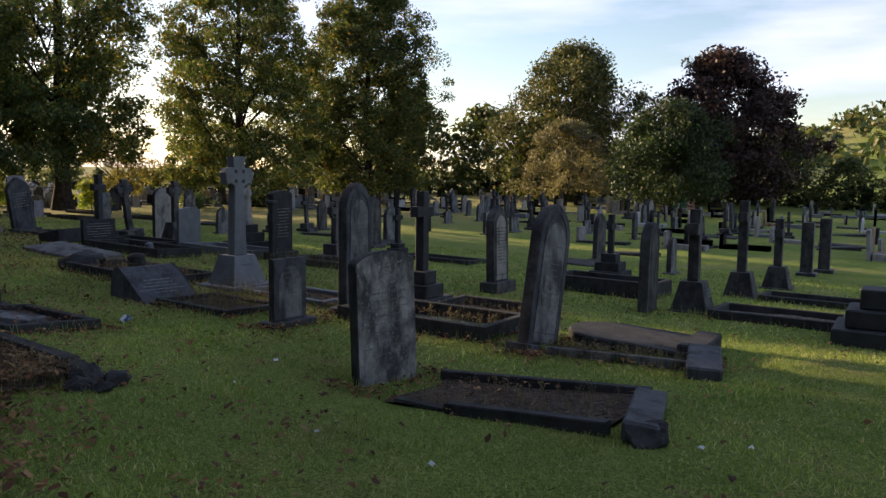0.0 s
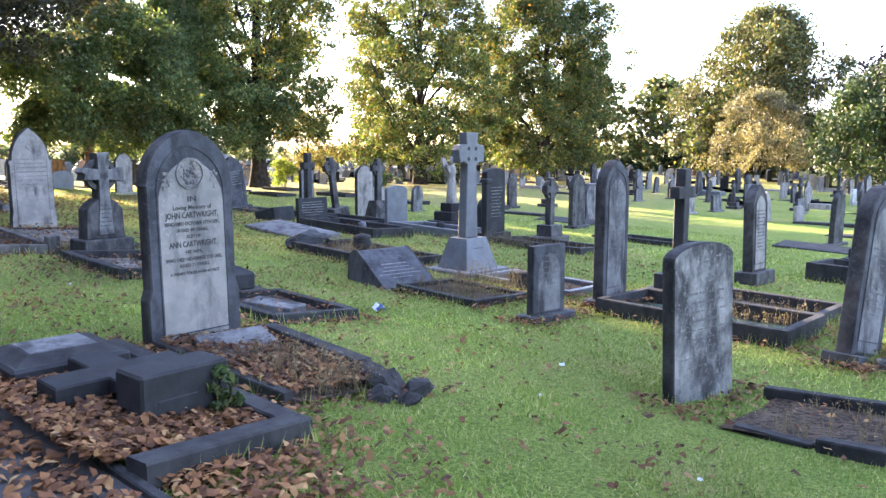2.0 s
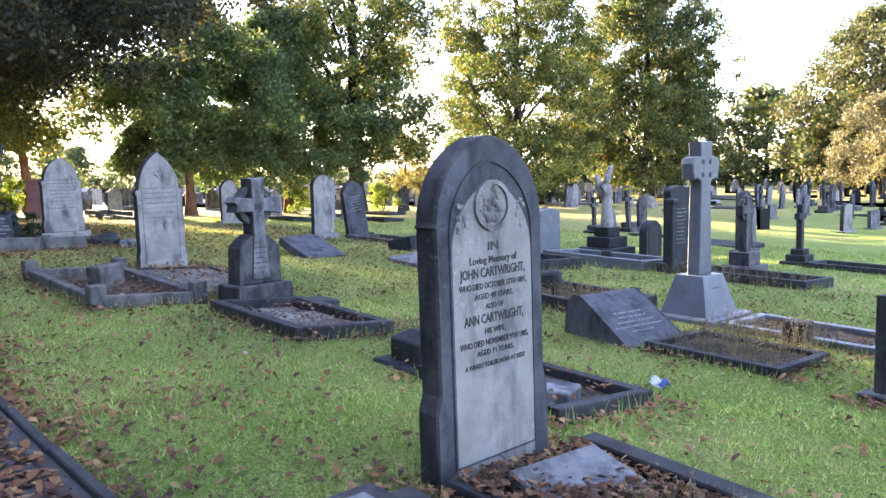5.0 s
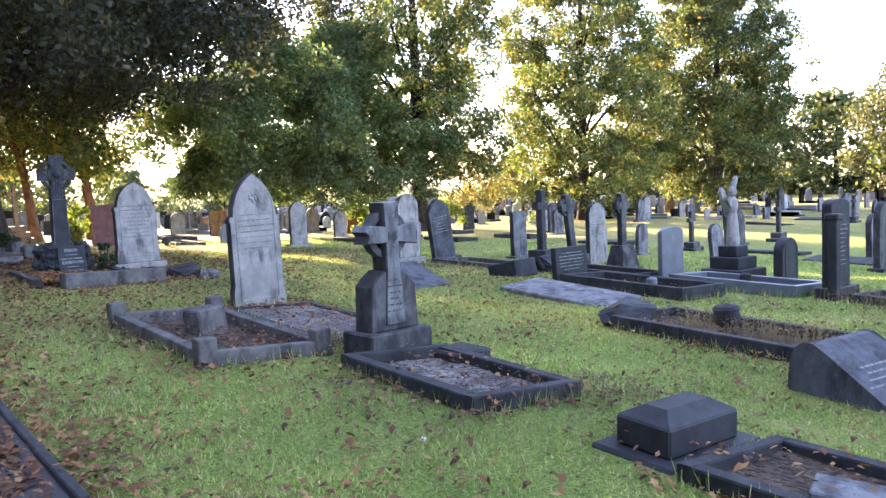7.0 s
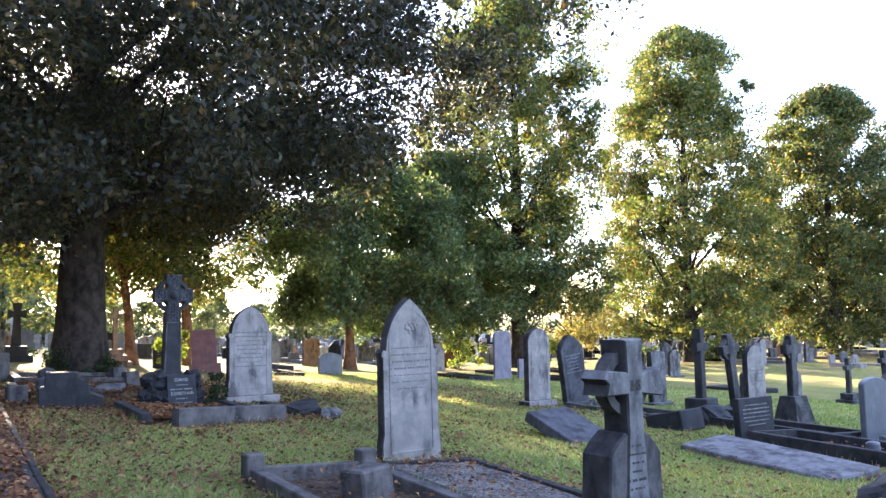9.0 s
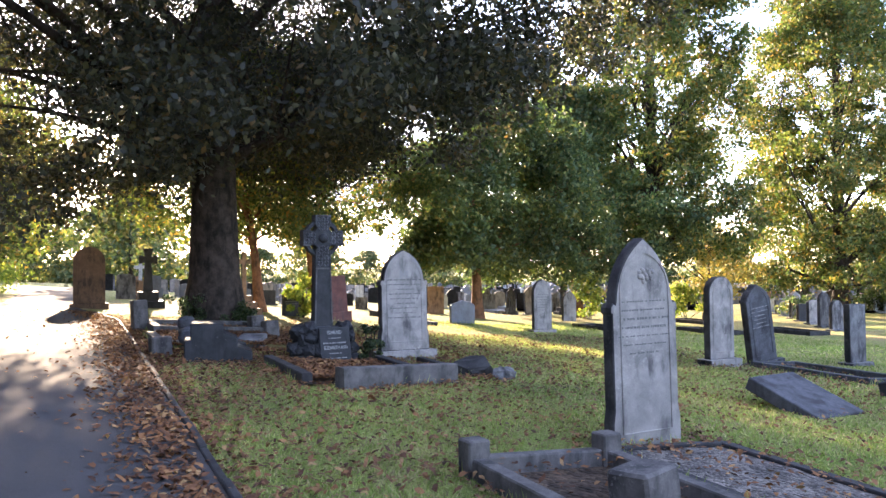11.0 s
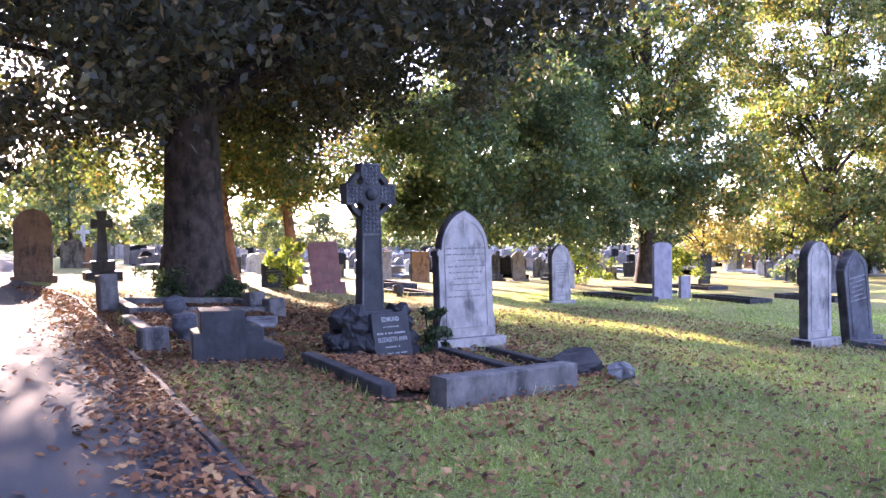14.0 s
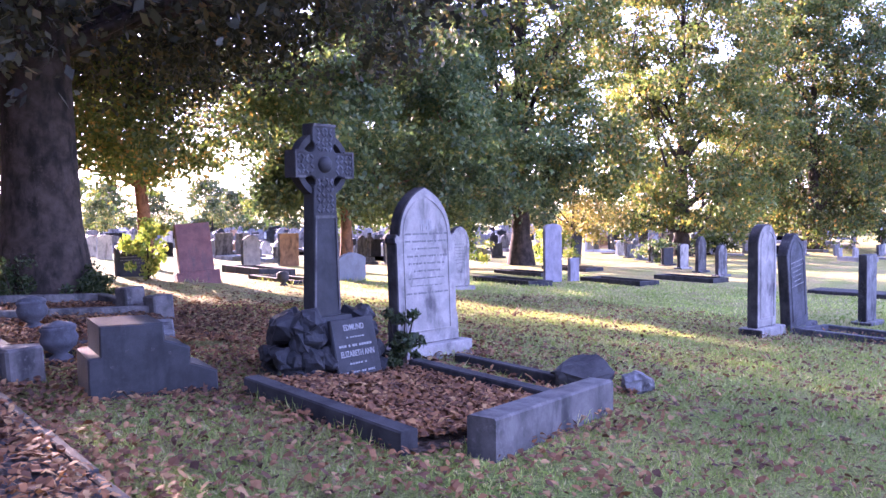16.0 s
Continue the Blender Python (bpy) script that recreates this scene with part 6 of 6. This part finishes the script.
def scatter_leaves(name, n, place, size, label, seed, lift=0.012):
    rg = np.random.default_rng(seed)
    V, Fc = [], []
    k = 0
    while k < n:
        x, y = place(rg)
        if x is None:
            continue
        k += 1
        zz_ = rough_ground(x, y) + lift * rg.uniform(0.4, 2.2) + (0.07 if in_plot(x, y) else 0) + (0.05 if path_edges(x)[0] < y < path_edges(x)[1] else 0)
        s = size * rg.uniform(0.55, 1.3)
        a = rg.uniform(0, 6.28)
        u, v = np.array((math.cos(a), math.sin(a), rg.normal(0, 0.3))), np.array((-math.sin(a), math.cos(a), rg.normal(0, 0.3)))
        c = np.array((x, y, zz_))
        curl = np.array((0, 0, s * rg.uniform(0.05, 0.35)))
        b = len(V)
        w1, w2, tail = rg.uniform(0.18, 0.34), rg.uniform(0.14, 0.30), np.array((0, 0, s * rg.uniform(0, 0.25)))
        V += [tuple(c - u * s * 0.5), tuple(c - u * s * 0.12 + v * s * w1 + curl), tuple(c + u * s * 0.26 + v * s * w2 + curl * 0.7), tuple(c + u * s * 0.55 + tail), tuple(c + u * s * 0.2 - v * s * w1 + curl * 0.8), tuple(c - u * s * 0.2 - v * s * w2 + curl)]
        Fc += [(b, b + 1, b + 5), (b + 1, b + 4, b + 5), (b + 1, b + 2, b + 4), (b + 2, b + 3, b + 4)]
    tagged(mesh_object(name, V, Fc, M_FALLEN), label, "fallen leaves", kind="stuff")


def on_lawn(rg):
    x, y = 3 - 31 * rg.random() ** 0.6, 1.6 + 12 * rg.random() ** 1.5
    if noise.noise(Vector((x * 0.9, y * 0.9, 2))) + 0.35 * noise.noise(Vector((x * 3, y * 3, 4))) < rg.uniform(-0.5, 0.45) - 0.035 * max(0, -x - 8) + 0.06 * max(0, x + 8):
        return None, None
    return x, y


def by_edge(rg):
    x = rg.uniform(-33, 2)
    e = path_edges(x)[1]
    y = e - 0.05 - abs(rg.normal(0, 0.28)) if rg.random() < 0.75 else e + abs(rg.normal(0, 0.25))
    return x, y


def in_beds(rg):
    a, b, c, d = PLOTS[rg.choice((1, 2, 2, 2, 2, 7, 7, 7, 7, 11, 11))]
    return rg.uniform(a, b), rg.uniform(c, d)


def under_beech(rg):
    x, y = rg.normal(-25.2, 3.0), rg.normal(3.9, 2.0)
    return (x, y) if 1.7 < y < 11 else (None, None)


def by_the_names(rg):
    return rg.normal(-5.1, 0.7), 1.7 + abs(rg.normal(0, 0.55))


def on_path(rg):
    x = rg.uniform(-34, 0)
    a, b = path_edges(x)
    return x, rg.uniform(a, b)


def by_kerbs(rg):
    near = [q for q in BASES if q[0] > -30 and q[3] < 11]
    a, b, c, d = near[rg.integers(len(near))]
    gap = abs(rg.normal(0, 0.16)) + 0.02
    x, y = rg.uniform(a - 0.2, b + 0.2), rg.uniform(c - 0.2, d + 0.2)
    side = rg.integers(3)
    return (x, c - gap) if side == 0 else (b + gap, y) if side == 1 else (x, d + gap)


scatter_leaves("kerb_leaves", 5500, by_kerbs, 0.06, "brown leaves and litter drifted against the kerbs", 7, 0.03)
scatter_leaves("lawn_leaves", 26000, on_lawn, 0.058, "brown fallen leaves scattered over the lawn", 1, 0.03)
scatter_leaves("edge_leaves", 13000, by_edge, 0.068, "drift of brown leaves along the path's edge", 2)
scatter_leaves("bed_leaves", 19000, in_beds, 0.058, "brown leaves heaped inside grave kerbs", 3, 0.02)
scatter_leaves("beech_leaves", 20000, under_beech, 0.06, "carpet of brown leaves beneath the beech", 4, 0.02)
scatter_leaves("drift_leaves", 1500, by_the_names, 0.065, "drift of red-brown leaves on the grass", 5, 0.03)
scatter_leaves("path_leaves", 500, on_path, 0.06, "stray leaves on the tarmac path", 6)


def grass(name, n, x0, x1, y0, y1, w, h, seed, fade=1.0, mat=None, label="short uneven autumn grass"):
    rg = np.random.default_rng(seed)
    x, y = rg.uniform(x0, x1, n), y0 + (y1 - y0) * rg.random(n) ** fade
    keep = y > np.array([path_edges(a)[1] + 0.02 for a in x])
    for a, b, c, d in PLOTS:
        keep &= ~((x > a) & (x < b) & (y > c) & (y < d))
    x, y = x[keep], y[keep]
    m = len(x)
    z = np.array([rough_ground(a, b) for a, b in zip(x, y)]) - 0.005
    tuft = np.array([0.75 + 0.6 * noise.noise(Vector((a * 1.4, b * 1.4, 9))) for a, b in zip(x, y)])
    a = rg.uniform(0, 2 * np.pi, m)
    hh = h * rg.uniform(0.45, 1.2, m) * tuft
    ww = w * rg.uniform(0.7, 1.3, m)
    lean = rg.normal(0, 0.55, (m, 2)) * hh[:, None]
    p = np.stack([x, y, z], 1)
    s = np.stack([np.cos(a) * ww, np.sin(a) * ww, np.zeros(m)], 1)
    tip = p + np.concatenate([lean, hh[:, None]], 1)
    co = np.stack([p - s, p + s, tip], 1).reshape(-1, 3)
    me = bpy.data.meshes.new(name)
    me.vertices.add(3 * m), me.loops.add(3 * m), me.polygons.add(m)
    me.vertices.foreach_set("co", co.astype(np.float32).ravel())
    me.loops.foreach_set("vertex_index", np.arange(3 * m, dtype=np.int32))
    me.polygons.foreach_set("loop_start", np.arange(0, 3 * m, 3, dtype=np.int32))
    me.materials.append(mat or M_BLADE)
    me.update()
    tagged(new(name, me), label, "grass", kind="stuff")


grass("grass_near", 210000, -24, 2.5, 1.6, 6.0, 0.0045, 0.05, 1, 1.15)
grass("grass_middle", 130000, -28, 3, 5.8, 11.0, 0.008, 0.055, 2)
grass("grass_beyond", 80000, -34, 4, 10.8, 22, 0.015, 0.06, 3)
grass("dry_grass", 105000, -33, -9, 1.6, 13.0, 0.006, 0.05, 4, 1.2, M_STRAW, "dry straw-coloured grass beneath the beech")


def tufts():
    rg = np.random.default_rng(8)
    V, Fc = [], []
    for a, b, c, d in BASES:
        if c > 17 or a < -34:
            continue
        per = 2 * (b - a + d - c)
        for k in range(int(per * 90)):
            s = rg.uniform(0, per)
            if s < b - a:
                x, y = a + s, c
            elif s < b - a + d - c:
                x, y = b, c + s - (b - a)
            elif s < 2 * (b - a) + d - c:
                x, y = a + s - (b - a) - (d - c), d
            else:
                x, y = a, c + s - 2 * (b - a) - (d - c)
            x, y = x + rg.normal(0, 0.018) + (0.02 if x >= b else -0.02 if x <= a else 0), y + rg.normal(0, 0.018) + (0.02 if y >= d else -0.02 if y <= c else 0)
            if noise.noise(Vector((x * 2.3, y * 2.3, 1))) < rg.uniform(-0.5, 0.4):
                continue
            z, hh, t = G(x, y), rg.uniform(0.05, 0.15), rg.uniform(0, 6.28)
            n = len(V)
            V += [(x - 0.005 * math.cos(t), y - 0.005 * math.sin(t), z), (x + 0.005 * math.cos(t), y + 0.005 * math.sin(t), z), (x + rg.normal(0, 0.3) * hh, y + rg.normal(0, 0.3) * hh, z + hh)]
            Fc.append((n, n + 1, n + 2))
    tagged(mesh_object("grass_tufts", V, Fc, M_BLADE), "longer unmown grass round the feet of the stones", "grass", kind="stuff")


tufts()
